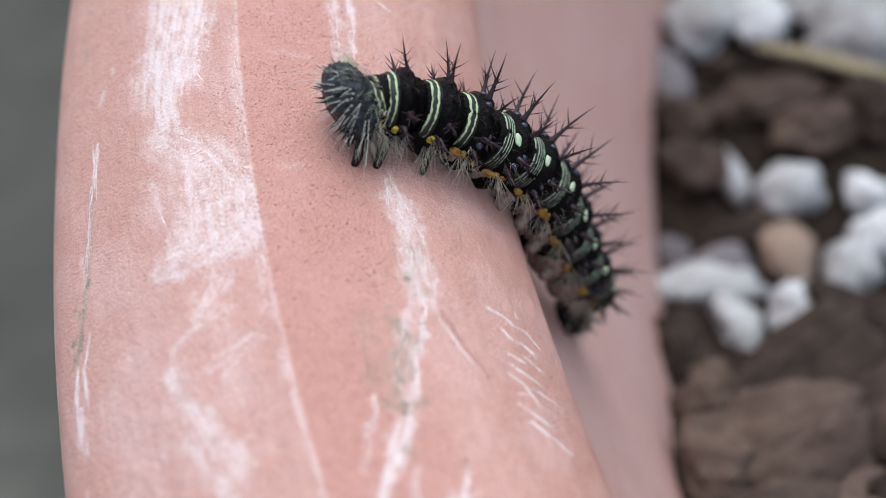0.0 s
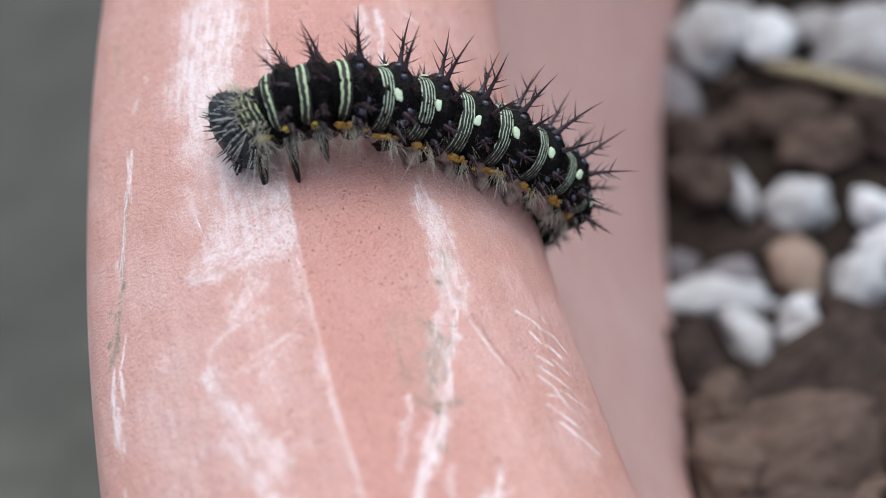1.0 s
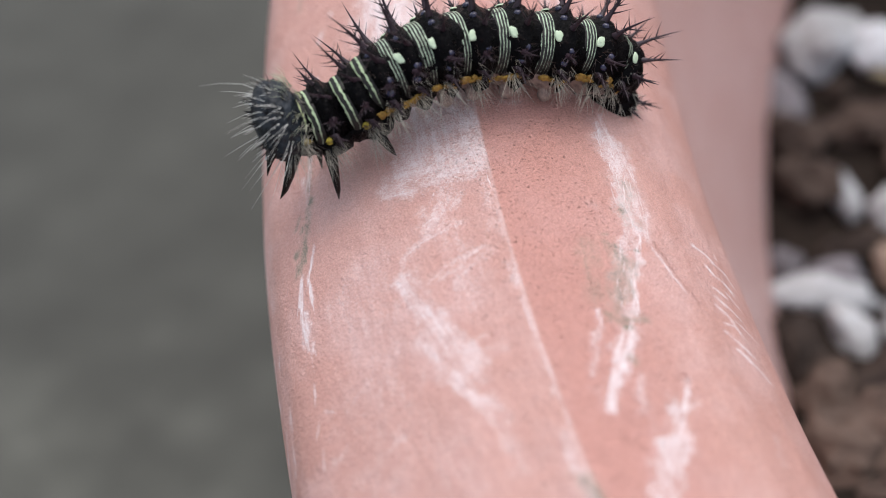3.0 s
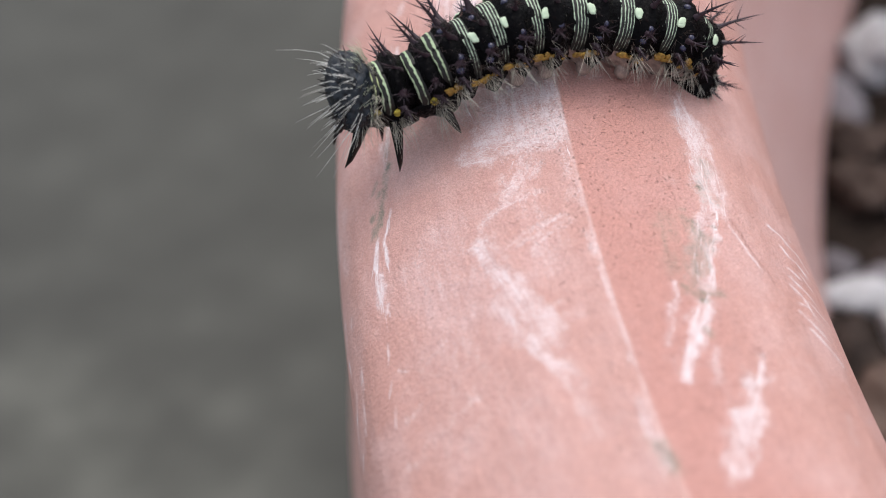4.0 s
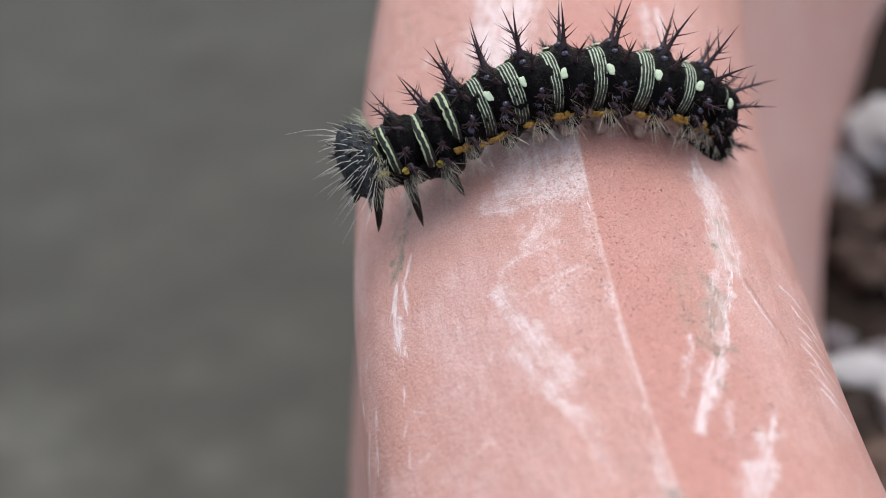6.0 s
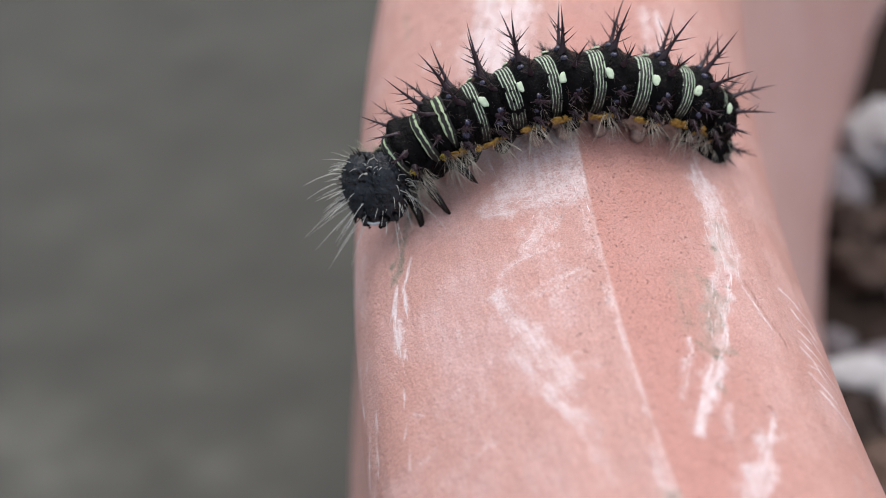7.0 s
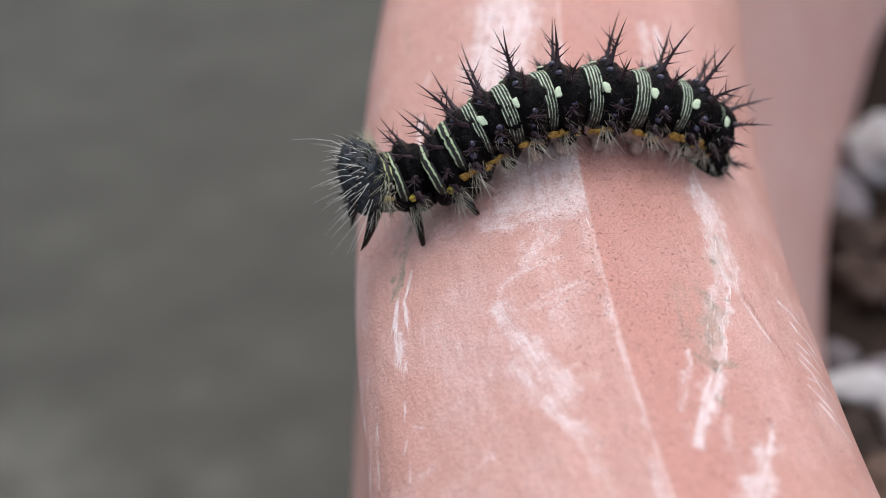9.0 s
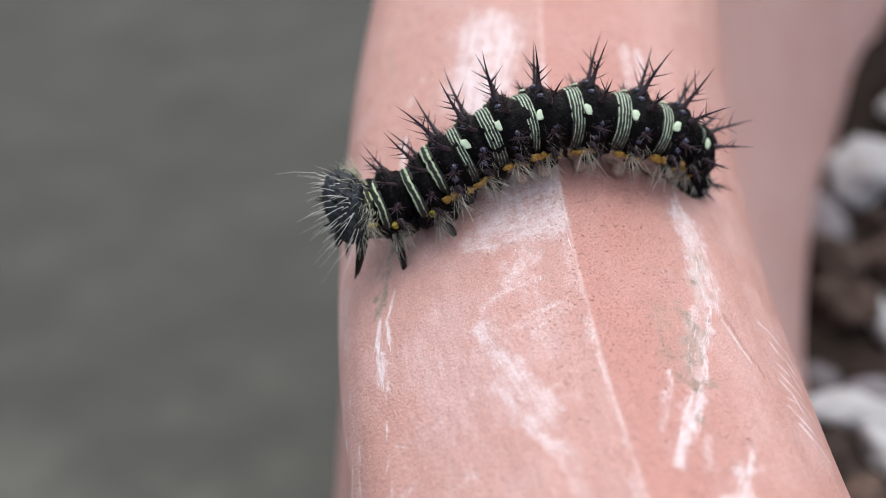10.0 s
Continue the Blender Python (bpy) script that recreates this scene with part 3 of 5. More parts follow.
def smooth_profile():
    """The profile drawn fine over the rim (even steps through the given points, rounded by a cubic)."""
    pts = [Vector(p) for p in PROFILE]
    out, cut = [], []
    for i in range(len(pts) - 1):
        if i in (RIM_FROM, RIM_TO):
            cut.append(len(out))
        a, b, c, d = pts[max(i - 1, 0)], pts[i], pts[i + 1], pts[min(i + 2, len(pts) - 1)]
        inside = RIM_FROM <= i < RIM_TO
        steps = max(1, int((c - b).length / 0.16)) if inside else max(1, int((c - b).length / 8))
        for s in range(steps):
            t = s / steps
            if inside and RIM_FROM < i < RIM_TO - 1:
                # centripetal-like tangents kept short so that uneven spacing does not overshoot
                lb, lc = (c - b).length, (c - b).length
                tb = (c - a).normalized() * lb
                tc = (d - b).normalized() * lc
                h = (2 * t**3 - 3 * t**2 + 1) * b + (t**3 - 2 * t**2 + t) * tb + (-2 * t**3 + 3 * t**2) * c + (t**3 - t**2) * tc
                out.append(h)
            else:
                out.append(b.lerp(c, t))
    out.append(pts[-1])
    return out, cut


def value_noise(x, y):
    """Smooth noise between -1 and 1 over two arrays."""
    table = np.random.RandomState(3).uniform(-1, 1, (64, 64))
    xi, yi = np.floor(x).astype(int), np.floor(y).astype(int)
    fx, fy = x - xi, y - yi
    fx, fy = fx * fx * (3 - 2 * fx), fy * fy * (3 - 2 * fy)
    a, b = table[xi % 64, yi % 64], table[(xi + 1) % 64, yi % 64]
    c, d = table[xi % 64, (yi + 1) % 64], table[(xi + 1) % 64, (yi + 1) % 64]
    return (a * (1 - fx) + b * fx) * (1 - fy) + (c * (1 - fx) + d * fx) * fy


def moulding(a, u):
    """The slight unevenness of the moulded rim."""
    return 0.10 * np.sin(a * 23.0 + u * 0.11) + 0.06 * np.sin(a * 57.0 + 1.3)


def parting(a):
    """Inward offset of the mould's parting line, which wanders a little round the rim; a in radians."""
    return 2.08 - 4.0 * a


def warp(a, u):
    """How far the profile is drawn inwards at u so that its crease follows the parting line."""
    return np.exp(-(((u - 1.2) / 3.2) ** 2)) * np.clip(parting(a) - 1.2, -1.0, 2.0)


def lathe(name, prof, angles, parent, label):
    """One part of the pot, turned round its axis, with its wear mask."""
    u = np.array([p.x for p in prof])
    h = np.array([p.y for p in prof])
    A, U = np.meshgrid(np.radians(angles), u, indexing="ij")
    Hh = np.broadcast_to(h, U.shape)
    # slight unevenness of the moulding
    U = U + warp(A, U)
    wob = moulding(A, U)
    R = RIM_R - (U + wob * 0.6) * MM
    X, Y, Z = -R * np.cos(A), R * np.sin(A), RIM_Z + (Hh + wob * 0.5 * (Hh > -200)) * MM
    co = np.stack([X, Y, Z], -1).reshape(-1, 3)
    na, nu = U.shape
    i = np.arange(na)[:, None]
    j = np.arange(nu - 1)[None, :]
    i2 = (i + 1) % na
    faces = np.stack([i * nu + j, i * nu + j + 1, i2 * nu + j + 1, i2 * nu + j], -1).reshape(-1, 4)
    me = bpy.data.meshes.new(name)
    me.from_pydata(co.tolist(), [], faces.tolist())
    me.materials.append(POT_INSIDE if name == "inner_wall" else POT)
    me.polygons.foreach_set("use_smooth", [True] * len(me.polygons))
    mask = np.zeros((na, nu, 4))
    mask[..., 3] = 1
    arc = A * RIM_R / MM
    ragged_x = 0.5 * value_noise(arc * 0.9, U * 0.9) + 0.25 * value_noise(arc * 2.7 + 9, U * 2.7)
    ragged_u = 0.5 * value_noise(arc * 0.9 + 50, U * 0.9 + 17) + 0.25 * value_noise(arc * 2.7 + 3, U * 2.7 + 40)
    for ch, width, strength, points in STROKES:
        if name != "rim":
            break
        best = np.full(A.shape, 1e9)
        for (a0, u0), (a1, u1) in zip(points[:-1], points[1:]):
            x0, x1 = radians(a0) * RIM_R / MM, radians(a1) * RIM_R / MM
            dx, du = x1 - x0, u1 - u0
            wx, wu = arc + ragged_x * min(1.0, width), U + ragged_u * min(1.0, width)
            t = np.clip(((wx - x0) * dx + (wu - u0) * du) / (dx * dx + du * du + 1e-9), 0, 1)
            best = np.minimum(best, np.hypot(wx - x0 - t * dx, wu - u0 - t * du))
        (a0, u0), (a1, u1) = points[0], points[-1]
        ex, eu = radians(a1 - a0) * RIM_R / MM, u1 - u0
        el = math.hypot(ex, eu) + 1e-9
        across, along = (-arc * eu + U * ex) / el, (arc * ex + U * eu) / el
        streak = 0.85 + 0.42 * value_noise(across * 4.2 + 7.1 * ch, along * 0.45) + 0.25 * value_noise(across * 1.3, along * 0.9 + 31)
        fade = np.exp(-((best / (width * 0.60)) ** (4 if width > 1.5 else 2))) * np.clip(streak, 0.4, 1.25)
        mask[..., ch] = np.maximum(mask[..., ch], fade * strength * (Hh > -16))
    att = me.color_attributes.new("wear", "FLOAT_COLOR", "POINT")
    att.data.foreach_set("color", mask.reshape(-1).astype(np.float32))
    me.update()
    return part(name, me, parent, label)


def scuff_lines(prof, seed=8):
    """Fine chalky lines of rubbed-off plastic that lie on the rim along every rubbed mark."""
    r = random.Random(seed)
    top = [p for p in prof if p.y > -12.0]
    us, hs = np.array([p.x for p in top]), np.array([p.y for p in top])
    verts, faces = [], []
    for ch, width, strength, points in STROKES:
        if ch != 0 or strength < 0.33:
            continue
        xy = [(radians(a) * RIM_R / MM, u) for a, u in points]
        for (x0, u0), (x1, u1) in zip(xy[:-1], xy[1:]):
            span = math.hypot(x1 - x0, u1 - u0)
            dx, du = (x1 - x0) / span, (u1 - u0) / span
            for _ in range(int(span * (1.6 + 0.7 * width if width > 0.35 else 4.5) * strength * strength) + (width <= 0.35)):
                t, o = r.uniform(-0.05, 1.0), max(-1.0, min(1.0, r.gauss(0, 0.5))) * width * 0.5
                size = min(span, r.uniform(0.4, 2.6) if width < 2.4 else r.uniform(0.3, 1.1))
                turn = r.gauss(0, 0.06 if width < 2.4 else 0.5)
                ex, eu = dx - du * turn, du + dx * turn
                half = r.uniform(0.010, 0.034) * (1.0 + (width > 0.9 or width <= 0.35) * 0.4)
                start = len(verts)
                steps = 4 + int(size * 3)
                for k in range(steps + 1):
                    f = k / steps
                    jx, ju = r.gauss(0, 0.018), r.gauss(0, 0.018)
                    w = half * (0.15 + 0.85 * math.sin(math.pi * min(1.0, f * 1.15))) * r.uniform(0.5, 1.2)
                    for side in (-1, 1):
                        x = x0 + dx * t * span - du * o + ex * size * f - eu * w * side + jx
                        u = u0 + du * t * span + dx * o + eu * size * f + ex * w * side + ju
                        u = max(us[0], min(us[-1], u))
                        a = x * MM / RIM_R
                        wob = float(moulding(a, u))
                        h = float(np.interp(u - warp(a, u), us, hs)) + wob * 0.5 + 0.014
                        rad = RIM_R - (u + wob * 0.6) * MM
                        verts.append(Vector((-rad * math.cos(a), rad * math.sin(a), RIM_Z + h * MM)))
                for k in range(steps):
                    i = start + 2 * k
                    faces.append((i, i + 2, i + 3, i + 1))
    return mesh_from("scuff", verts, faces, CHALK)


def build_pot():
    prof, (c0, c1) = smooth_profile()
    fine = np.concatenate([np.arange(-9.0, 13.0, 0.04), np.arange(13.0, 24.0, 0.4), np.arange(24.0, 350.9, 1.5)])
    pot = tagged(new("plant_pot"), "large salmon terracotta-coloured plant pot with scuffed rolled rim", "plant pot")
    lathe("outer_wall", prof[:c0 + 1], fine[::4], pot, "plain salmon outer wall")
    lathe("rim", prof[c0:c1 + 1], fine, pot, "rolled rim with chalky scuffs and scratches")
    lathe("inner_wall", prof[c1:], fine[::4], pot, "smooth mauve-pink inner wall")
    part("scuff", scuff_lines(prof[c0:c1 + 1]), pot, "chalky white scuff lines")["kind"] = "stuff"


build_pot()


# ---- inside the pot ----
def soil_height(x, y):
    """Height of the heaped soil at x, y metres, in millimetres over the rim's crest."""
    phi, r = math.degrees(math.atan2(y, -x)), math.hypot(x, y)
    edge = np.interp(phi, (-180, -40, -10, -3, 0.5, 6, 10, 13, 18, 25, 30, 37, 60, 180), (-85, -75, -63, -62, -66, -81, -88, -93, -95.5, -95, -93, -86, -85, -85))
    return -88 + (float(edge) + 88) * min(1.0, (r / 0.2) ** 2)



def build_soil():
    verts, faces = [Vector((0, 0, RIM_Z - 88 * MM))], []
    rings, seg = 56, 180
    for r in range(1, rings + 1):
        for s in range(seg):
            a = 2 * math.pi * s / seg
            d = 0.2085 * r / rings
            x, y = -d * math.cos(a), d * math.sin(a)
            z = 2.2 * noise.noise(Vector((x * 70, y * 70, 1))) + 1.2 * noise.noise(Vector((x * 190, y * 190, 4)))
            verts.append(Vector((x, y, RIM_Z + (soil_height(x, y) + z) * MM)))
    for s in range(seg):
        faces.append((0, 1 + (s + 1) % seg, 1 + s))
    for r in range(rings - 1):
        for s in range(seg):
            a, b = 1 + r * seg + s, 1 + r * seg + (s + 1) % seg
            faces.append((a, b, b + seg, a + seg))
    ob = new("potting_soil", mesh_from("potting_soil", verts, faces, SOIL))
    tagged(ob, "dark brown loose potting soil filling the pot", "soil", kind="stuff")


build_soil()


def chip(kind, x, y, size, turn=0.0, lift=0.0, seed=0):
    """A loose piece of the mulch at x, y millimetres, its size in millimetres."""
    name, mat, label, cat, group, rough = {
        "bark": ("bark_chip", BARK, "rough brown bark chip lying in the pot", "bark chip", "bark chips in the pot", 0.34),
        "tan": ("bark_chip", PALE_BARK, "pale tan rounded bark piece lying in the pot", "bark chip", "bark chips in the pot", 0.12),
        "white": ("pumice_lump", WHITE, "white rough pumice lump lying among bark", "pumice lump", "white lumps in the pot", 0.24),
        "slab": ("bark_chunk", BARK, "broad flat brown bark chunk lying in the pot", "bark chunk", "bark chips in the pot", 0.17),
        "stone": ("stone", STONE, "mauve-grey rounded stone lying among the mulch", "stone", "stones in the pot", 0.16),
        "straw": ("straw_piece", STRAW, "dry pale straw piece lying on the mulch", "straw", "", 0.2),
    }[kind]
    verts, faces = blob([s * 0.5 * MM for s in size], seed + 0.37, rough, 3)
    ob = new(name, mesh_from(name, verts, faces, mat, smooth=kind not in ("bark", "slab")))
    ob.matrix_world = pose(x * MM, y * MM, RIM_Z + (soil_height(x * MM, y * MM) + size[2] * 0.30 + lift) * MM, random.uniform(-9, 9), random.uniform(-9, 9), turn)
    tagged(ob, label, cat, group)


rng = random.Random(4)
PLACED = [
    ("white", -165, 92.3, (14.5, 13, 9.5), 10), ("white", -146.7, 85.4, (9.6, 14.7, 7.2), 30), ("white", -142.5, 80, (19, 15, 10.5), 0), ("white", -173.1, 60.6, (5.3, 9.7, 4), 0),
    ("white", -165.8, 54.1, (10.6, 9.6, 7.2), 0), ("white", -154.5, 49, (7.2, 8.5, 5.4), 20), ("white", -157, 41.2, (8.5, 8.2, 6.1), 0), ("white", -163.7, 36.6, (8.7, 8.6, 6.4), 40),
    ("white", -184.8, 41.8, (18, 7, 5.2), -8), ("tan", -171.2, 42.8, (8.8, 11.5, 6.6), 0), ("white", -175.2, 31, (9.6, 9.3, 7), 0), ("white", -184.2, 31.8, (6.5, 9.7, 4.9), 10),
    ("stone", -187.6, 49.9, (5.5, 7.1, 4.1), 0), ("stone", -175.3, 84.4, (8.2, 13.6, 6.6), 0), ("stone", -169, 27, (9.5, 8, 6.5), 15), ("stone", -181.2, 44.6, (9, 7, 5.5), 0), ("slab", -180.5, 18.8, (26, 14, 10), 22), ("bark", -194.9, 18.6, (9, 8.8, 6.4), 0),
    ("slab", -190.5, 6.5, (24, 15, 8.5), 12), ("slab", -174.5, 5.5, (17, 14, 10), 40), ("bark", -193.5, -4.5, (12.1, 9.8, 7.4), -15), ("bark", -164, 74, (17.3, 8.9, 6.7), -8),
    ("bark", -176.7, 75.7, (9.1, 11.3, 6.8), 20), ("bark", -178.2, 65.3, (10.8, 11, 8.1), 0), ("bark", -156, 64.6, (16, 10, 7.5), 10), ("bark", -194.1, 29.2, (7.5, 12.6, 5.6), 0),
    ("bark", -174.3, 49.6, (12.2, 7, 5.2), 0), ("bark", -147, 64.7, (11.2, 10.2, 7.6), 30), ("bark", -198.5, 6.7, (9.3, 10.7, 7), 0), ("bark", -168.6, 25.8, (10.4, 13, 7.8), 20),
    ("white", -156.5, 88.5, (10.5, 12, 7.1), 0), ("straw", -149.3, 73.8, (30.0, 2.8, 2.0), -38), ("bark", -184.8, -7.7, (12, 12, 7), 12), ("white", -162.8, 9.7, (10, 8, 6), 0),
    ("bark", -180.8, -7.3, (14, 10, 8), 50),
]
for k, (kind, x, y, size, turn) in enumerate(PLACED):
    chip(kind, x, y, size, turn, 0.0 if kind != "straw" else 3.5, k)
taken = [(p[1], p[2], max(p[3][:2]) * 0.5) for p in PLACED]
made = 0
while made < 230:
    a, d = rng.uniform(0, 2 * math.pi), 188 * math.sqrt(rng.random())
    x, y = -d * math.cos(a), d * math.sin(a)
    kind = "white" if rng.random() < 0.33 else "bark"
    w = rng.uniform(6, 14)
    if any((x - px) ** 2 + (y - py) ** 2 < (0.55 * w + 0.8 * pr) ** 2 for px, py, pr in taken):
        w *= 0.5
        if any((x - px) ** 2 + (y - py) ** 2 < (0.5 * w + 0.7 * pr) ** 2 for px, py, pr in taken):
            if rng.random() < 0.98:
                made += 0.02
                continue
    chip(kind, x, y, (w, w * rng.uniform(0.6, 0.9), w * 0.7), rng.uniform(0, 180), 0.0, 50 + made)
    taken.append((x, y, w * 0.5))
    made += 1

# ---- the caterpillar ----
# Each body ring is a rigid piece: +x to the head, +y to its left side, +z to its back; lengths in millimetres


def ring_mesh(radius, length, flat=0.96, seed=0.0, plain=False):
    """A barrel ring of the body, narrower at the front where the pale lines run."""
    f = length / 3.8
    prof = [(2.45, 0.55), (2.25, 0.74), (1.9, 0.80), (1.3, 0.845), (0.65, 0.855), (0.45, 0.90), (0.15, 0.985), (-0.15, 1.035), (-0.4, 1.06), (-0.7, 1.065), (-1.0, 1.04),
            (-1.2, 0.985), (-1.5, 0.90), (-1.85, 0.84), (-2.3, 0.79), (-2.8, 0.74), (-3.1, 0.50)]
    if plain:
        prof = [(x, min(r, 0.86)) for x, r in prof]
    sides, verts, faces = 40, [], []
    for x, r in prof:
        for k in range(sides):
            a = 2 * math.pi * k / sides
            d = Vector((0, math.sin(a), math.cos(a)))
            rr = radius * r * (1 + 0.06 * noise.noise(Vector((x * 1.3 + seed, d.y * 2.6, d.z * 2.6))) + 0.05 * noise.noise(Vector((x * 3 + seed, d.y * 6, d.z * 6))))
            low = 1.0 if d.z > -0.3 else 1.0 + 0.30 * (-d.z - 0.3)
            verts.append(Vector((x * f, d.y * rr, d.z * rr * flat * low)) * MM)
    for i in range(len(prof) - 1):
        for k in range(sides):
            a, b = i * sides + k, i * sides + (k + 1) % sides
            faces.append((a, a + sides, b + sides, b))
    faces.append(tuple(range(sides)))
    faces.append(tuple((len(prof) - 1) * sides + k for k in reversed(range(sides))))
    return mesh_from("ring", verts, faces, BLACK)


def band_mesh(radius, length, mat, x0=0.45, x1=1.85, reach=118, flat=0.96, seed=0.0):
    """A thin collar over the front of a ring that carries the pale lines."""
    f = length / 3.8
    nx, na, verts, faces = 8, 44, [], []
    for i in range(nx + 1):
        x = x0 + (x1 - x0) * i / nx
        r = radius * (0.865 if x < 1.3 else 0.865 - 0.05 * (x - 1.3) / 0.6) + 0.035 + 0.02 * math.sin(i * 2.4)
        if i in (0, nx):
            r -= 0.09
        for k in range(na + 1):
            a = radians(-reach + 2 * reach * k / na)
            rr = r * (1 + 0.012 * noise.noise(Vector((x * 3 + seed, math.sin(a) * 5, math.cos(a) * 5))))
            verts.append(Vector((x * f, math.sin(a) * rr, math.cos(a) * rr * flat)) * MM)
    for i in range(nx):
        for k in range(na):
            a = i * (na + 1) + k
            faces.append((a, a + 1, a + na + 2, a + na + 1))
    return mesh_from("band", verts, faces, mat)


def belly_mesh(radius, length, flat=0.96, seed=0.0, sag=0.05, mat=BELLY):
    """The soft wrinkled underside of a ring, a little proud of its dark skin."""
    f = length / 3.8
    nx, na, verts, faces = 10, 26, [], []
    for i in range(nx + 1):
        x = 1.75 - 3.5 * i / nx
        fold = 0.90 + 0.085 * math.cos((x + 0.5) * 1.7) + 0.02 * math.sin(x * 9)
        for k in range(na + 1):
            a = radians(112 + 136 * k / na)
            d = Vector((0, math.sin(a), math.cos(a)))
            low = 1.0 if d.z > -0.3 else 1.0 + 0.30 * (-d.z - 0.3)
            edge = -0.12 if k in (0, na) or i in (0, nx) else sag
            rr = radius * fold * (1 + 0.06 * noise.noise(Vector((x * 2 + seed, d.y * 4, d.z * 4)))) + edge
            verts.append(Vector((x * f, d.y * rr, d.z * rr * flat * low)) * MM)
    for i in range(nx):
        for k in range(na):
            a = i * (na + 1) + k
            faces.append((a, a + na + 1, a + na + 2, a + 1))
    return mesh_from("belly", verts, faces, mat)


def spine_mesh(length, branches, seed):
    """A branched thorn that stands on a glossy knob, along +z."""
    r = random.Random(seed)
    verts, faces = [], []
    lean = Vector((r.uniform(-0.12, 0.12), r.uniform(-0.1, 0.1), 0))
    axis = [Vector((lean.x * s * s, lean.y * s * s, s)) * length for s in (-0.12, 0.0, 0.1, 0.22, 0.5, 0.78, 1.0)]
    tube(verts, faces, [p * MM for p in axis], [k * MM for k in (0.50, 0.42, 0.28, 0.20, 0.115, 0.055, 0.006)], 7)
    for b in range(branches):
        s = 0.10 + 0.36 * (b + r.uniform(0, 0.6)) / branches
        a = b * 2.4 + r.uniform(-0.4, 0.4)
        root = Vector((lean.x * s * s, lean.y * s * s, s)) * length
        out = Vector((math.cos(a), math.sin(a), r.uniform(0.7, 1.35))).normalized()
        ll = length * r.uniform(0.26, 0.52) * (1.08 - 0.4 * s)
        pts = [root, root + out * ll * 0.5, root + out * ll + Vector((0, 0, 0.05 * ll))]
        first = len(verts)
        tube(verts, faces, [p * MM for p in pts], [k * MM for k in (0.088, 0.048, 0.005)], 4)
        faces.append((21, first, first + 1))
    return mesh_from("spine", verts, faces, SPINE)


SPINES = [spine_mesh(5.2, 6, 1), spine_mesh(4.8, 6, 2), spine_mesh(4.6, 6, 3)]
SIDE_SPINES = [spine_mesh(3.2, 9, 4), spine_mesh(2.9, 9, 5)]
LOW_SPINES = [spine_mesh(2.2, 8, 6), spine_mesh(2.0, 9, 7)]


def dome_mesh(name, sx, sy, sz, mat, seed=0.0, rough=0.10):
    verts, faces = blob((sx * MM, sy * MM, sz * MM), seed, rough, 3 if rough > 0.2 else 2)
    return mesh_from(name, verts, faces, mat)


def spot_mesh(seed):
    """A low rounded tablet with an uneven, squarish outline."""
    r = random.Random(seed)
    rings, seg, verts, faces = ((1.0, -0.05), (0.98, 0.05), (0.82, 0.10), (0.45, 0.125)), 20, [], []
    skew = r.uniform(-0.18, 0.18)
    wave = [1 + 0.10 * math.sin(2 * 2 * math.pi * k / seg + seed) + 0.06 * r.uniform(-1, 1) for k in range(seg)]
    for f, z in rings:
        for k in range(seg):
            a = 2 * math.pi * k / seg
            c, t = math.cos(a), math.sin(a)
            q = (abs(c) ** 3.2 + abs(t) ** 3.2) ** (-1 / 3.2) * wave[k] * f
            verts.append(Vector((c * q * 0.36 + skew * t * q, t * q * 0.50, z)) * MM)
    for i in range(len(rings) - 1):
        for k in range(seg):
            a, b = i * seg + k, i * seg + (k + 1) % seg
            faces.append((a, b, b + seg, a + seg))
    faces.append(tuple((len(rings) - 1) * seg + k for k in range(seg)))
    return mesh_from("white_spot", verts, faces, SPOT)


SPOT_MESH = [spot_mesh(s) for s in (1, 2, 3)]


def clump_mesh(name, reach, mat, seed):
    """A ragged patch of small soft lumps."""
    r = random.Random(seed)
    verts, faces = [], []
    for k in range(12):
        v, f = blob([r.uniform(0.25, 0.5) * MM, r.uniform(0.18, 0.38) * MM, r.uniform(0.10, 0.2) * MM], seed + k, 0.3, 2)
        at = Vector((r.uniform(-reach, reach), r.gauss(0, 0.22), 0)) * MM
        first = len(verts)
        verts += [p + at for p in v]
        faces += [tuple(i + first for i in q) for q in f]
    each = len(verts) // 12
    for k in range(11):
        faces.append((k * each, (k + 1) * each, (k + 1) * each + 1))
    return mesh_from(name, verts, faces, mat)


ORANGE_MESH = [clump_mesh("orange_patch", 1.15, ORANGE, s) for s in (4, 5, 8)]
YELLOW_MESH = dome_mesh("yellow_patch", 0.55, 0.42, 0.22, YELLOW, 6, 0.4)
KNOB_MESH = dome_mesh("knob", 0.36, 0.33, 0.33, KNOB, 7)


def on_skin(x, angle, radius, flat=0.96, lean=0.0):
    """The pose of a thing that stands on a ring at x and at that angle from the back towards the left side; +z points out."""
    a = radians(angle)
    at = Vector((x, math.sin(a) * radius, math.cos(a) * radius * flat)) * MM
    return Matrix.Translation(at) @ Matrix.Rotation(-a, 4, "X") @ Matrix.Rotation(radians(lean), 4, "Y")


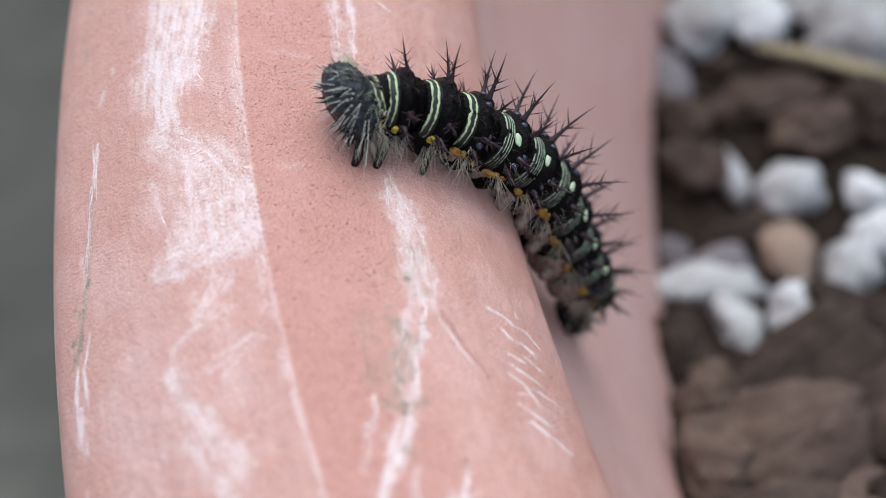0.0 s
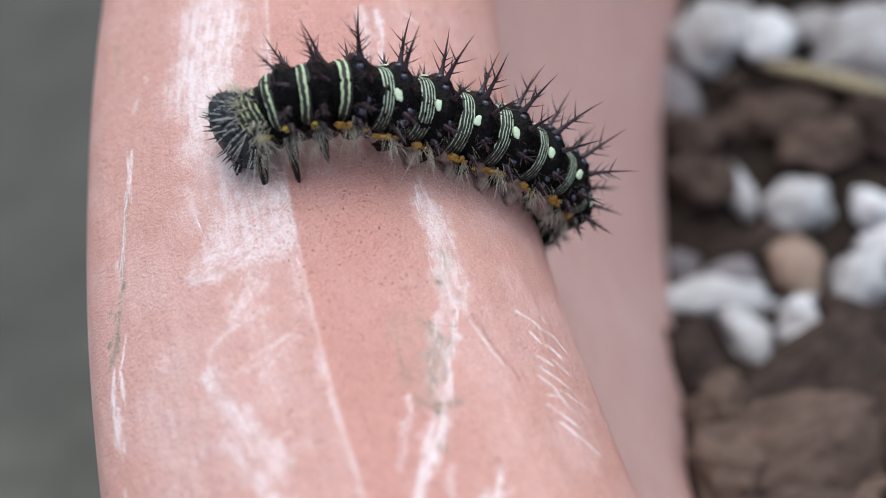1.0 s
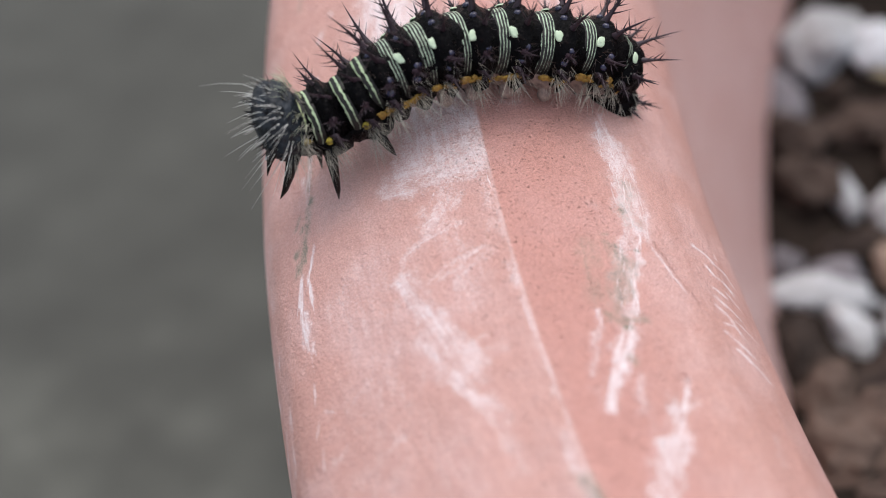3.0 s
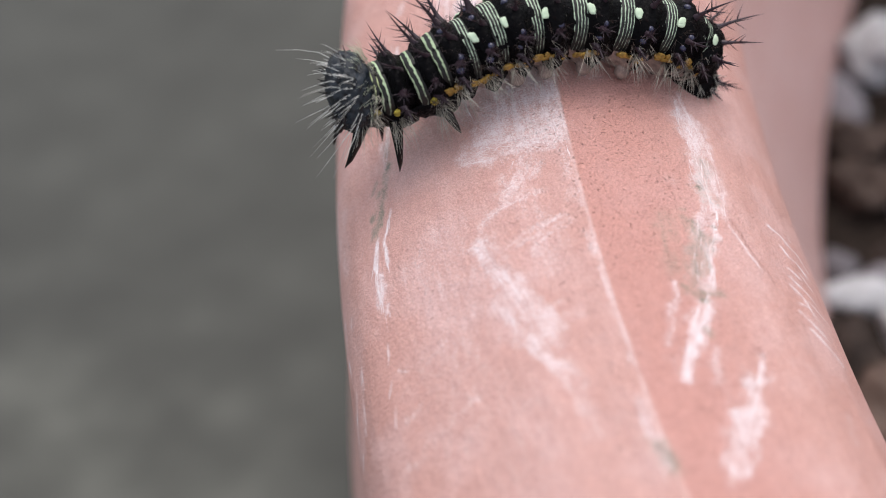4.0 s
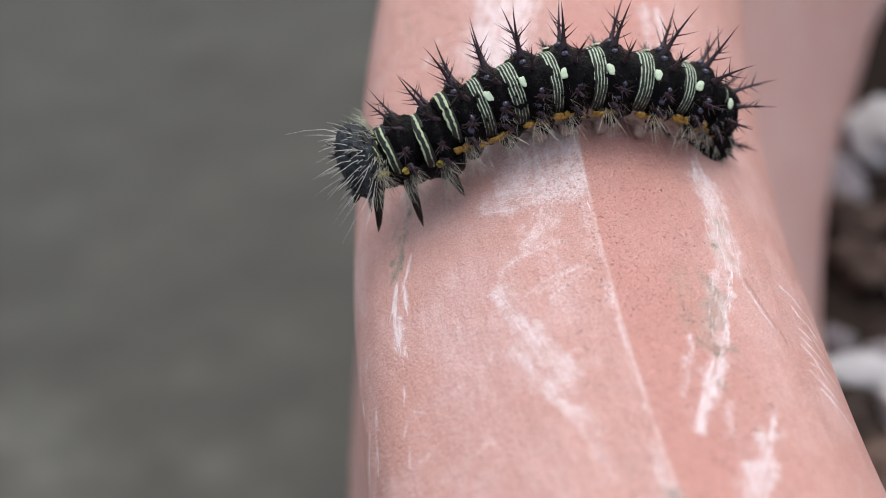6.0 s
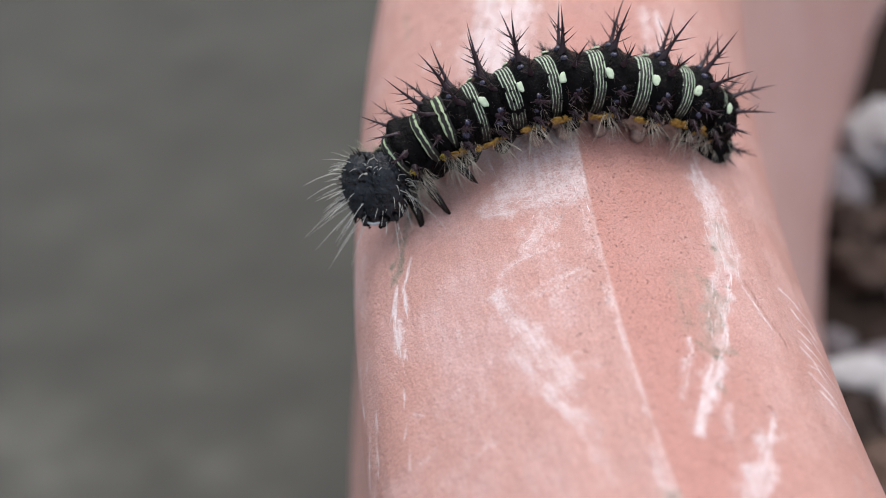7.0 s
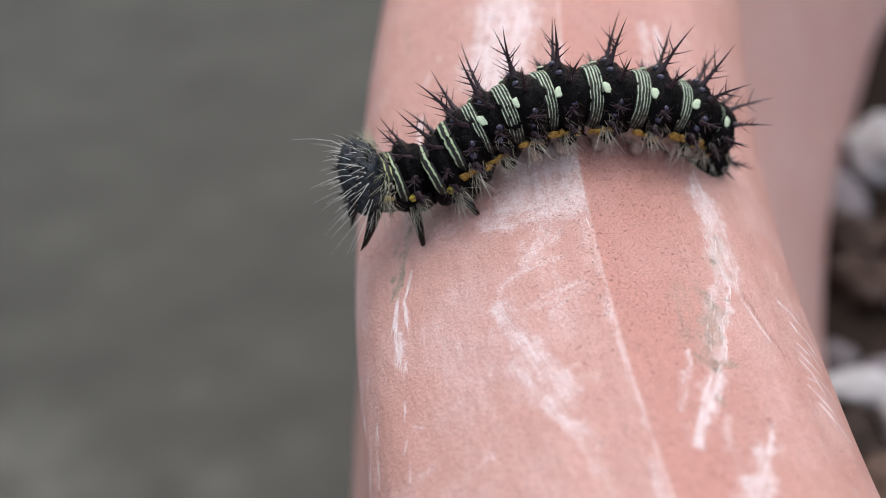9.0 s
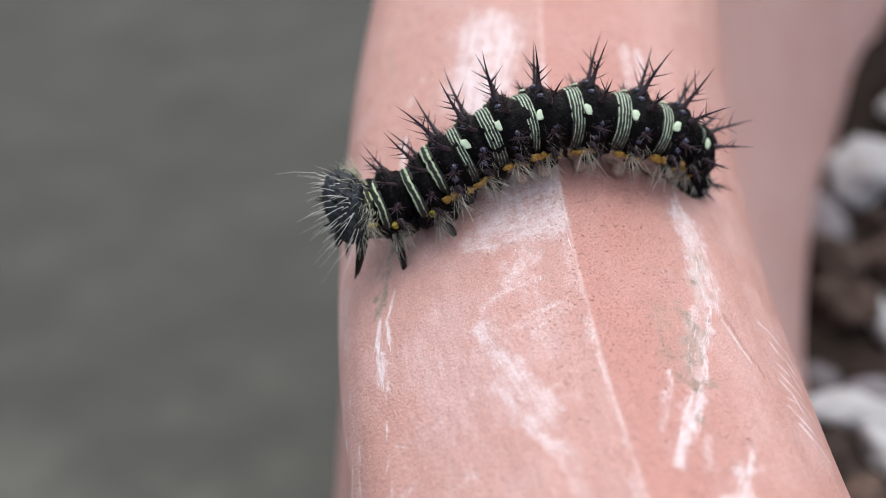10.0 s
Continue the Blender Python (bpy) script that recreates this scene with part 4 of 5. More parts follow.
def bristle_mesh(radius, tufts, x_range, angles, length, out_lean, seed, mat=HAIR, thick=0.032, droop=0.25, each=7):
    """Fine hairs of one ring in small fans; angles are from the back, on both sides."""
    r = random.Random(seed)
    verts, faces = [], []
    for k in range(tufts):
        a = radians(r.uniform(*angles)) * (1 if k % 2 else -1)
        x = r.uniform(*x_range)
        root = Vector((x, math.sin(a) * radius, math.cos(a) * radius * 0.96))
        for _ in range(each):
            spread = Vector([r.uniform(-0.55, 0.55) for _ in range(3)])
            out = (Vector((out_lean, math.sin(a) * 0.9, math.cos(a) * 0.9 - 0.15)) + spread).normalized()
            ll = length * r.uniform(0.45, 1.2)
            sag = Vector((r.uniform(-0.1, 0.1), 0, -droop * r.random())) * ll
            at = root + Vector((r.uniform(-0.12, 0.12), 0, 0))
            pts = [at - out * 0.1, at + out * ll * 0.5 + sag * 0.3, at + out * ll + sag]
            tube(verts, faces, [p * MM for p in pts], [thick * MM, thick * 0.7 * MM, 0.004 * MM], 3)
    return mesh_from("bristles", verts, faces, mat)


def leg_mesh(points, radii, mat, sides=10):
    verts, faces = [], []
    tube(verts, faces, [Vector(p) * MM for p in points], [k * MM for k in radii], sides)
    return mesh_from("leg", verts, faces, mat)


caterpillar = new("caterpillar")
caterpillar.matrix_world = pose(-0.235, 0.0195, 0.300)
tagged(caterpillar, "black spiny caterpillar with pale green bands crawling over the pot rim", "caterpillar")
RINGS = {}


def add_spines(ring, radius, seed, dorsal=True, big=1.0, back_lean=-6):
    at = -0.45
    if dorsal:
        part("spine", SPINES[seed % 3], ring, "", on_skin(at + 0.1, 0, radius * 0.97, lean=back_lean) @ Matrix.Scale(big, 4))
    for side in (1, -1):
        part("spine", SPINES[(seed + 1 + (side > 0)) % 3], ring, "", on_skin(at - 0.3, side * 33, radius * 0.97, lean=back_lean + 4 * side) @ Matrix.Scale(0.92 * big, 4))
        part("spine", SIDE_SPINES[(seed + (side > 0)) % 2], ring, "", on_skin(at, side * 72, radius * 0.97, lean=8 - seed % 5 * 4))
        part("spine", LOW_SPINES[(seed + (side > 0)) % 2], ring, "", on_skin(at + 0.2, side * 98, radius * 0.97, lean=-8))
        if big == 1.0 and seed > 6:
            part("knob", KNOB_MESH, ring, "glossy blue-black knob", on_skin(at - 0.25, side * 66, radius * 1.0))
            part("knob", KNOB_MESH, ring, "glossy blue-black knob", on_skin(at + 0.1, side * 84, radius * 0.99))
            part("knob", KNOB_MESH, ring, "glossy blue-black knob", on_skin(at + 0.25, side * 15, radius * 1.0))


def abdominal(name_key, radius, seed, spot, proleg, mat=None, lean=-6, length=3.8):
    ring = new("body_ring", ring_mesh(radius, length, seed=seed * 2.3))
    ring.parent = caterpillar
    part("band", band_mesh(radius, length, mat or BAND, seed=seed), ring, "pale green cross lines")
    part("belly", belly_mesh(radius, length, seed=seed, sag=0.22 if name_key in ("A6", "A7", "A8") else 0.05), ring, "grey-brown wrinkled underside")
    add_spines(ring, radius, seed, True, 0.84 if name_key == "A8" else 1.0, lean)
    for side in (1, -1):
        if spot:
            part("white_spot", SPOT_MESH[seed % 3], ring, "cream-white oval spot", on_skin(0.33, side * 45, radius * 0.955))
        part("orange_patch", ORANGE_MESH[seed % 3], ring, "orange side patch", on_skin(0.1, side * 115, radius * 1.0))
        if proleg:
            pts = [(0.0, side * 1.1, -1.6), (-0.1, side * 1.6, -2.6), (-0.1, side * 1.8, -3.3), (-0.1, side * 1.85, -3.8), (-0.1, side * 1.8, -4.15)]
            part("proleg", leg_mesh(pts, (0.95, 0.85, 0.68, 0.62, 0.28), BELLY), ring, "stubby grey-brown proleg")
    part("bristles", bristle_mesh(radius * 0.95, 4, (-0.3, 0.5), (106, 122), 3.1, -0.05, seed, each=10, thick=0.028), ring, "fine pale hairs")["kind"] = "stuff"
    part("bristles", bristle_mesh(radius * 0.90, 10, (-1.4, 0.8), (112, 150), 1.9, -0.1, seed + 20, each=4, thick=0.015), ring, "fine pale hairs")["kind"] = "stuff"
    part("bristles", bristle_mesh(radius * 0.98, 16, (-1.3, 1.0), (60, 130), 1.1, 0.0, seed + 70, DARK_HAIR, each=3, thick=0.022), ring, "short dark hairs")["kind"] = "stuff"
    part("bristles", bristle_mesh(radius * 0.99, 8, (-1.2, 0.3), (80, 112), 1.3, -0.05, seed + 110, thick=0.014, each=3), ring, "short pale side hairs")["kind"] = "stuff"
    part("bristles", bristle_mesh(radius * 0.97, 26, (-1.6, 0.4), (8, 104), 0.8, -0.1, seed + 150, DARK_HAIR, each=3, thick=0.02), ring, "short dark back hairs")["kind"] = "stuff"
    RINGS[name_key] = ring


def thoracic(name_key, radius, length, seed, mat, spines, big):
    ring = new("body_ring", ring_mesh(radius, length, seed=seed * 1.9, plain=not spines))
    ring.parent = caterpillar
    part("band", band_mesh(radius, length, mat, seed=seed) if spines else band_mesh(radius, length, mat, -1.4, 1.8, 118, seed=seed), ring, "pale yellow-green cross lines")
    part("belly", belly_mesh(radius, length * 1.5, seed=seed, sag=0.25, mat=BLACK), ring, "black wrinkled underside")
    if spines:
        add_spines(ring, radius, seed, True, big, 26 if name_key == "T2" else 20)
    for side in (1, -1):
        tip = {"T1": (2.9, 1.9, -5.7), "T2": (1.3, 2.7, -6.5), "T3": (-0.6, 2.6, -4.9)}[name_key]
        root = (0.1 + 0.25 * tip[0], 1.5, -1.4)
        out = (0.0, 0.75, 0.95, 0.8, 0.0)
        pts = [(root[0] + (tip[0] - root[0]) * f, side * (root[1] + (tip[1] - root[1]) * f + 0.55 * o), root[2] + (tip[2] - root[2]) * f) for f, o in zip((0.0, 0.25, 0.5, 0.78, 1.0), out)]
        part("leg", leg_mesh(pts, (0.75, 0.55, 0.40, 0.24, 0.03), CLAW), ring, "glossy black pointed leg")
        part("yellow_patch", YELLOW_MESH, ring, "yellow side patch", on_skin(0.1, side * 108, radius * 0.93))
    part("bristles", bristle_mesh(radius * 0.98, 8, (-0.5, 0.5), (104, 128), 2.6, -0.1, seed + 40, each=8, thick=0.019), ring, "fine pale hairs")["kind"] = "stuff"
    part("bristles", bristle_mesh(radius * 1.06, 8, (-0.3 + 0.3 * tip[0], 0.5 + 0.3 * tip[0]), (118, 140), 2.6, 0.0, seed + 95, each=6, thick=0.02), ring, "pale hairs round the legs")["kind"] = "stuff"
    part("bristles", bristle_mesh(radius * 0.98, 6, (-0.6, 0.6), (96, 132), 2.0, -0.1, seed + 60, DARK_HAIR, each=5, thick=0.03), ring, "stiff dark hairs")["kind"] = "stuff"
    RINGS[name_key] = ring


def build_caterpillar():
    thoracic("T1", 2.62, 2.6, 3, COLLAR, False, 0.8)
    part("yellow_patch", YELLOW_MESH, RINGS["T1"], "yellow-green collar patch", on_skin(0.5, 128, 2.4))
    part("yellow_patch", YELLOW_MESH, RINGS["T1"], "yellow-green collar patch", on_skin(0.5, -128, 2.4))
    part("bristles", bristle_mesh(2.3, 56, (-0.9, 1.0), (0, 125), 1.3, 0.5, 77, thick=0.026, each=4), RINGS["T1"], "stiff pale collar hairs")["kind"] = "stuff"
    thoracic("T2", 3.0, 2.7, 5, BAND_FRONT, True, 0.66)
    thoracic("T3", 3.17, 2.8, 6, BAND_FRONT, True, 0.82)
    abdominal("A1", 3.26, 7, False, False, BAND_FRONT, 12, 2.9)
    for k, radius in enumerate((3.36, 3.46, 3.52, 3.52, 3.42, 3.18)):
        abdominal(f"A{k + 2}", radius, 8 + k, True, 1 <= k <= 4, None, 7 - 4 * k, 3.3 if k == 0 else 3.8)
    abdominal("A8", 2.8, 15, True, False, None, -18)
    # the tail ring with its claspers
    tail = new("tail_ring", ring_mesh(2.2, 3.8, seed=31))
    tail.parent = caterpillar
    for side in (1, -1):
        part("spine", SIDE_SPINES[0], tail, "", on_skin(-0.6, side * 30, 1.7, lean=-25))
        part("spine", LOW_SPINES[1], tail, "", on_skin(-0.2, side * 70, 1.7, lean=-20))
        pts = [(-0.4, side * 0.8, -0.6), (-0.9, side * 1.05, -1.7), (-1.2, side * 1.15, -2.8), (-1.3, side * 1.1, -3.4)]
        part("clasper", leg_mesh(pts, (0.95, 0.85, 0.7, 0.45), BLACK), tail, "black clasper gripping the rim")
    part("bristles", bristle_mesh(2.0, 30, (-2.0, 0.8), (40, 150), 1.3, -0.4, 91, each=5), tail, "fine pale hairs")["kind"] = "stuff"
    RINGS["A9"] = tail
    build_head()


def build_head():
    """The head: two round cheeks with a groove between, mouth parts below, long pale hairs."""
    bm = bmesh.new()
    bmesh.ops.create_icosphere(bm, subdivisions=5, radius=1.0)
    for v in bm.verts:
        c = v.co
        groove = 0.10 * math.exp(-(c.y / 0.16) ** 2) * (1 if c.x > -0.2 else 0.3) * max(0.0, 0.5 + c.z)
        cheek = 1.0 + 0.07 * math.exp(-((abs(c.y) - 0.5) / 0.3) ** 2)
        taper = 1.0 - 0.16 * max(0.0, -c.z)
        pit = 0.05 * noise.noise(c * 5.0) + 0.075 * noise.noise(c * 11.0) + 0.060 * noise.noise(c * 23.0)
        vee = 0.10 * math.exp(-((abs(c.y) - 0.10 - 0.22 * max(0.0, 0.45 - c.z)) / 0.05) ** 2) * (1 if c.x > 0.2 and c.z < 0.45 else 0)
        k = cheek - groove + pit - vee
        square = (abs(c.y) ** 2.7 + abs(c.z) ** 2.7 + abs(c.x) ** 2.7) ** (-1 / 2.7)
        k *= 0.45 + 0.55 * square
        v.co = Vector((c.x * 2.15 * k, c.y * 2.95 * k * taper, c.z * 3.15 * k)) * MM
    head_me = bpy.data.meshes.new("head")
    bm.to_mesh(head_me)
    bm.free()
    head_me.materials.append(HEAD)
    head_me.polygons.foreach_set("use_smooth", [True] * len(head_me.polygons))
    head = new("head", head_me)
    head.parent = caterpillar
    tagged(head, "slate-black rounded head with long pale hairs")
    verts, faces = blob((0.60 * MM, 0.85 * MM, 0.62 * MM), 3.3, 0.10, 3)
    part("mouth_plate", mesh_from("mouth_plate", verts, faces, LIP), head, "grey wrinkled mouth plate", pose(0.0018, 0, -0.0021))
    verts, faces = [], []
    edge = [Vector((2.30 - 0.28 * t * t, 0.72 * t, -2.52 + 0.10 * t * t)) * MM for t in (-1.0, -0.7, -0.35, 0.0, 0.35, 0.7, 1.0)]
    tube(verts, faces, edge, [k * MM for k in (0.05, 0.11, 0.13, 0.11, 0.13, 0.11, 0.05)], 6)
    part("lip_edge", mesh_from("lip_edge", verts, faces, LIP_EDGE), head, "pale notched lip edge")
    # the raised three-cornered plate of the face
    verts, faces = [], []
    for i in range(9):
        z = 0.7 - 2.5 * i / 8
        w = 0.10 + 0.95 * i / 8
        for j in range(9):
            y = w * (j / 4 - 1)
            k = 1 - (y / 2.95) ** 2 - (z / 3.15) ** 2
            x = 2.15 * math.sqrt(max(k, 0.05)) * (1.0 if j in (0, 8) else 1.05) - (0.16 if j in (0, 8) or i in (0, 8) else 0.0)
            verts.append(Vector((x + 0.05 * noise.noise(Vector((y * 3, z * 3, 2))), y, z)) * MM)
    for i in range(8):
        for j in range(8):
            a = i * 9 + j
            faces.append((a, a + 9, a + 10, a + 1))
    part("face_plate", mesh_from("face_plate", verts, faces, FACE), head, "paler grey triangular face plate")
    for side in (1, -1):
        pts = [(1.6, side * 0.85, -2.2), (2.0, side * 0.75, -2.7), (2.2, side * 0.45, -2.95)]
        part("jaw", leg_mesh(pts, (0.5, 0.38, 0.16), CLAW), head, "black jaw")
        pts = [(1.3, side * 1.8, -1.9), (1.5, side * 1.95, -2.4), (1.6, side * 1.95, -2.8)]
        part("feeler", leg_mesh(pts, (0.26, 0.18, 0.05), CLAW), head, "short black feeler")
        for k in range(5):
            a = radians(-35 + k * 22)
            verts, faces = blob((0.13 * MM, 0.13 * MM, 0.13 * MM), k + 2.2, 0.02, 1)
            part("eye", mesh_from("eye", verts, faces, KNOB), head, "tiny glossy eye", pose(0.0016, side * (0.00226 + 0.0002 * math.sin(a)), -0.0014 + 0.00055 * math.sin(a)))
    r = random.Random(5)
    verts, faces = [], []
    for k in range(140):
        z = r.uniform(-0.92, 0.95)
        a = r.uniform(-1.9, 1.9)
        if abs(a) < 0.9 and z < 0.6 and r.random() < 0.72:
            continue
        c = Vector((math.cos(a) * math.sqrt(1 - z * z), math.sin(a) * math.sqrt(1 - z * z), z))
        root = Vector((c.x * 2.15, c.y * 2.95, c.z * 3.15))
        out = (c * 0.8 + Vector((0.55, 0, -0.05)) + Vector([r.uniform(-0.18, 0.18) for _ in range(3)])).normalized()
        ll = r.choice((0.9, 1.2, 1.5, 1.9, 2.4, 3.0, 4.4)) * r.uniform(0.8, 1.2) * (0.55 if abs(a) < 0.5 else 1.0)
        bend = Vector((0.45, r.uniform(-0.2, 0.2), -0.25)) * ll * r.uniform(0.2, 1.3)
        pts = [root - out * 0.12, root + out * 0.09, root + out * 0.16, root + out * ll * 0.35, root + out * ll * 0.7 + bend * 0.25, root + out * ll + bend * 0.6]
        tube(verts, faces, [p * MM for p in pts], [0.10 * MM, 0.062 * MM, 0.028 * MM, 0.024 * MM, 0.016 * MM, 0.005 * MM], 5)
    part("bristles", mesh_from("bristles", verts, faces, HEAD_HAIR), head, "long pale head hairs")["kind"] = "stuff"
    # the collar of stiff hairs behind the head
    verts, faces = [], []
    for k in range(95):
        a = r.uniform(-2.3, 2.3)
        x = r.uniform(-2.3, -1.0)
        root = Vector((x, math.sin(a) * (2.75 + 0.2 * x * 0.5), math.cos(a) * 2.7))
        out = (Vector((0.35, math.sin(a), math.cos(a))) + Vector([r.uniform(-0.35, 0.35) for _ in range(3)])).normalized()
        ll = r.uniform(0.8, 2.3)
        pts = [root - out * 0.5, root + out * ll * 0.5, root + out * ll + Vector((0.25, 0, -0.1)) * ll]
        tube(verts, faces, [p * MM for p in pts], [0.024 * MM, 0.017 * MM, 0.004 * MM], 3)
    part("bristles", mesh_from("bristles", verts, faces, COLLAR_HAIR), head, "stiff pale green collar hairs")["kind"] = "stuff"
    # short black prickles between the hairs
    verts, faces = [], []
    for k in range(70):
        z, a = r.uniform(-0.7, 0.98), r.uniform(-2.1, 2.1)
        c = Vector((math.cos(a) * math.sqrt(1 - z * z), math.sin(a) * math.sqrt(1 - z * z), z))
        root = Vector((c.x * 2.1, c.y * 2.9, c.z * 3.1))
        out = (c + Vector((0.3, 0, 0.2))).normalized()
        tube(verts, faces, [p * MM for p in (root - out * 0.1, root + out * 0.3, root + out * r.uniform(0.6, 1.3))], [0.14 * MM, 0.08 * MM, 0.01 * MM], 5)
    part("prickles", mesh_from("prickles", verts, faces, CLAW), head, "short black head prickles")["kind"] = "stuff"
    # the head is a little smaller than the collar it sits in
    size = Matrix.Translation((-0.0005, 0, 0)) @ Matrix.Diagonal((0.87, 1.02, 1.01, 1.0))
    head.data.transform(size)
    for child in head.children:
        child.matrix_local = size @ child.matrix_local
    RINGS["head"] = head


build_caterpillar()


# ---- what moves ----
def motions():
    walk(RINGS["head"], [
        (0.0, pose(0.00626, 0.00085, 0.00102, 56.5, 3.1, -166.1)),
        (0.5, pose(0.00031, 0.00134, 0.00231, 56.5, 3.2, -166.3)),
        (1.0, pose(-0.00561, 0.00163, 0.00273, 54.7, 1.5, -164.7)),
        (1.5, pose(-0.01113, 0.00228, 0.00060, 54.0, 5.3, -159.0)),
        (2.0, pose(-0.01603, 0.00072, 0.00195, 52.8, -0.5, -161.8)),
        (2.5, pose(-0.01778, -0.00121, 0.00234, 51.7, -2.3, -159.4)),
        (3.0, pose(-0.01929, -0.00321, 0.00469, 52.7, -4.6, -167.1)),
        (3.2, pose(-0.01965, -0.00351, 0.00454, 52.8, -4.6, -168.1)),
        (4.3, pose(-0.02076, -0.00386, 0.00457, 53.3, -4.5, -173.3)),
        (4.5, pose(-0.02100, -0.00397, 0.00454, 53.4, -4.5, -174.3)),
        (5.0, pose(-0.02098, -0.00385, 0.00281, 46.3, -4.7, -151.3)),
        (5.5, pose(-0.02207, -0.00355, 0.00277, 50.8, -0.6, -171.4)),
        (6.0, pose(-0.02216, -0.00365, 0.00176, 50.9, 5.5, -164.1)),
        (6.2, pose(-0.02210, -0.00390, 0.00141, 46.3, -1.5, -157.1)),
        (7.3, pose(-0.02006, -0.00518, -0.00047, 2.8, -23.1, -103.0)),
        (7.5, pose(-0.01962, -0.00535, -0.00039, 1.7, -23.5, -100.8)),
        (8.0, pose(-0.02060, -0.00450, 0.00069, 40.4, -9.4, -142.6)),
        (8.5, pose(-0.02122, -0.00385, 0.00148, 49.9, 1.7, -168.7)),
        (9.0, pose(-0.02217, -0.00366, 0.00202, 49.8, -0.2, -171.4)),
        (9.5, pose(-0.02258, -0.00358, 0.00204, 49.4, 2.5, -173.5)),
        (10.0, pose(-0.02217, -0.00372, 0.00081, 49.1, 2.7, -169.4)),
    ])
    walk(RINGS["T1"], [
        (0.0, pose(0.00812, 0.00089, 0.00028, 14.6, -12.7, -176.8)),
        (0.5, pose(0.00285, 0.00134, 0.00260, 16.7, 1.9, -177.2)),
        (1.0, pose(-0.00317, 0.00160, 0.00391, 18.3, 13.6, -176.1)),
        (1.5, pose(-0.00882, 0.00195, 0.00204, 20.8, 23.1, -173.0)),
        (2.0, pose(-0.01399, 0.00060, 0.00211, 17.6, 5.3, -171.9)),
        (2.5, pose(-0.01554, -0.00128, 0.00273, 19.3, 9.6, -167.4)),
        (3.0, pose(-0.01746, -0.00301, 0.00408, 13.9, -8.8, -167.2)),
        (3.2, pose(-0.01780, -0.00328, 0.00393, 13.9, -9.0, -167.6)),
        (4.3, pose(-0.01905, -0.00346, 0.00399, 14.0, -9.9, -169.8)),
        (4.5, pose(-0.01928, -0.00351, 0.00399, 14.0, -10.1, -170.2)),
        (5.0, pose(-0.01887, -0.00296, 0.00263, 18.5, 4.4, -154.6)),
        (5.5, pose(-0.02005, -0.00336, 0.00272, 16.9, 2.6, -169.0)),
        (6.0, pose(-0.02038, -0.00354, 0.00220, 20.7, 13.6, -165.9)),
        (6.2, pose(-0.02033, -0.00344, 0.00177, 22.2, 13.0, -159.1)),
        (7.3, pose(-0.01870, -0.00278, -0.00041, 28.8, 7.0, -121.8)),
        (7.5, pose(-0.01847, -0.00292, -0.00019, 31.7, 8.0, -120.3)),
        (8.0, pose(-0.01844, -0.00284, 0.00048, 17.7, 1.8, -148.3)),
        (8.5, pose(-0.01940, -0.00358, 0.00092, 15.4, -2.9, -167.9)),
        (9.0, pose(-0.02015, -0.00343, 0.00136, 14.7, -5.7, -168.9)),
        (9.5, pose(-0.02069, -0.00337, 0.00129, 14.7, -5.6, -169.8)),
        (10.0, pose(-0.02020, -0.00364, 0.00067, 17.1, 3.9, -168.1)),
    ])
    walk(RINGS["T2"], [
        (0.0, pose(0.01020, 0.00091, -0.00073, 18.1, -27.9, 171.6)),
        (0.5, pose(0.00557, 0.00134, 0.00264, 16.5, -10.7, 175.6)),
        (1.0, pose(-0.00057, 0.00154, 0.00479, 16.4, 6.1, 175.6)),
        (1.5, pose(-0.00618, 0.00159, 0.00324, 16.3, 21.0, 175.5)),
        (2.0, pose(-0.01150, 0.00049, 0.00231, 17.5, 12.4, -178.7)),
        (2.5, pose(-0.01311, -0.00134, 0.00311, 19.3, 15.0, -173.0)),
        (3.0, pose(-0.01530, -0.00277, 0.00366, 16.5, 0.2, -167.6)),
        (3.2, pose(-0.01565, -0.00301, 0.00349, 16.3, -0.4, -167.6)),
        (4.3, pose(-0.01709, -0.00303, 0.00350, 15.3, -3.8, -167.6)),
        (4.5, pose(-0.01733, -0.00303, 0.00351, 15.1, -4.4, -167.6)),
        (5.0, pose(-0.01648, -0.00280, 0.00309, 19.7, 12.8, -167.7)),
        (5.5, pose(-0.01767, -0.00310, 0.00276, 18.8, 9.0, -167.7)),
        (6.0, pose(-0.01819, -0.00334, 0.00263, 20.4, 14.0, -167.4)),
        (6.2, pose(-0.01817, -0.00321, 0.00244, 21.3, 18.6, -167.9)),
        (7.3, pose(-0.01700, -0.00228, 0.00161, 26.7, 44.0, -169.1)),
        (7.5, pose(-0.01698, -0.00231, 0.00190, 27.3, 44.7, -168.0)),
        (8.0, pose(-0.01618, -0.00227, 0.00163, 25.4, 34.0, -167.7)),
        (8.5, pose(-0.01736, -0.00328, 0.00079, 20.1, 13.9, -167.6)),
        (9.0, pose(-0.01781, -0.00314, 0.00106, 18.7, 9.3, -167.5)),
        (9.5, pose(-0.01841, -0.00307, 0.00087, 18.0, 6.7, -167.6)),
        (10.0, pose(-0.01793, -0.00350, 0.00057, 18.6, 8.8, -167.5)),
    ])
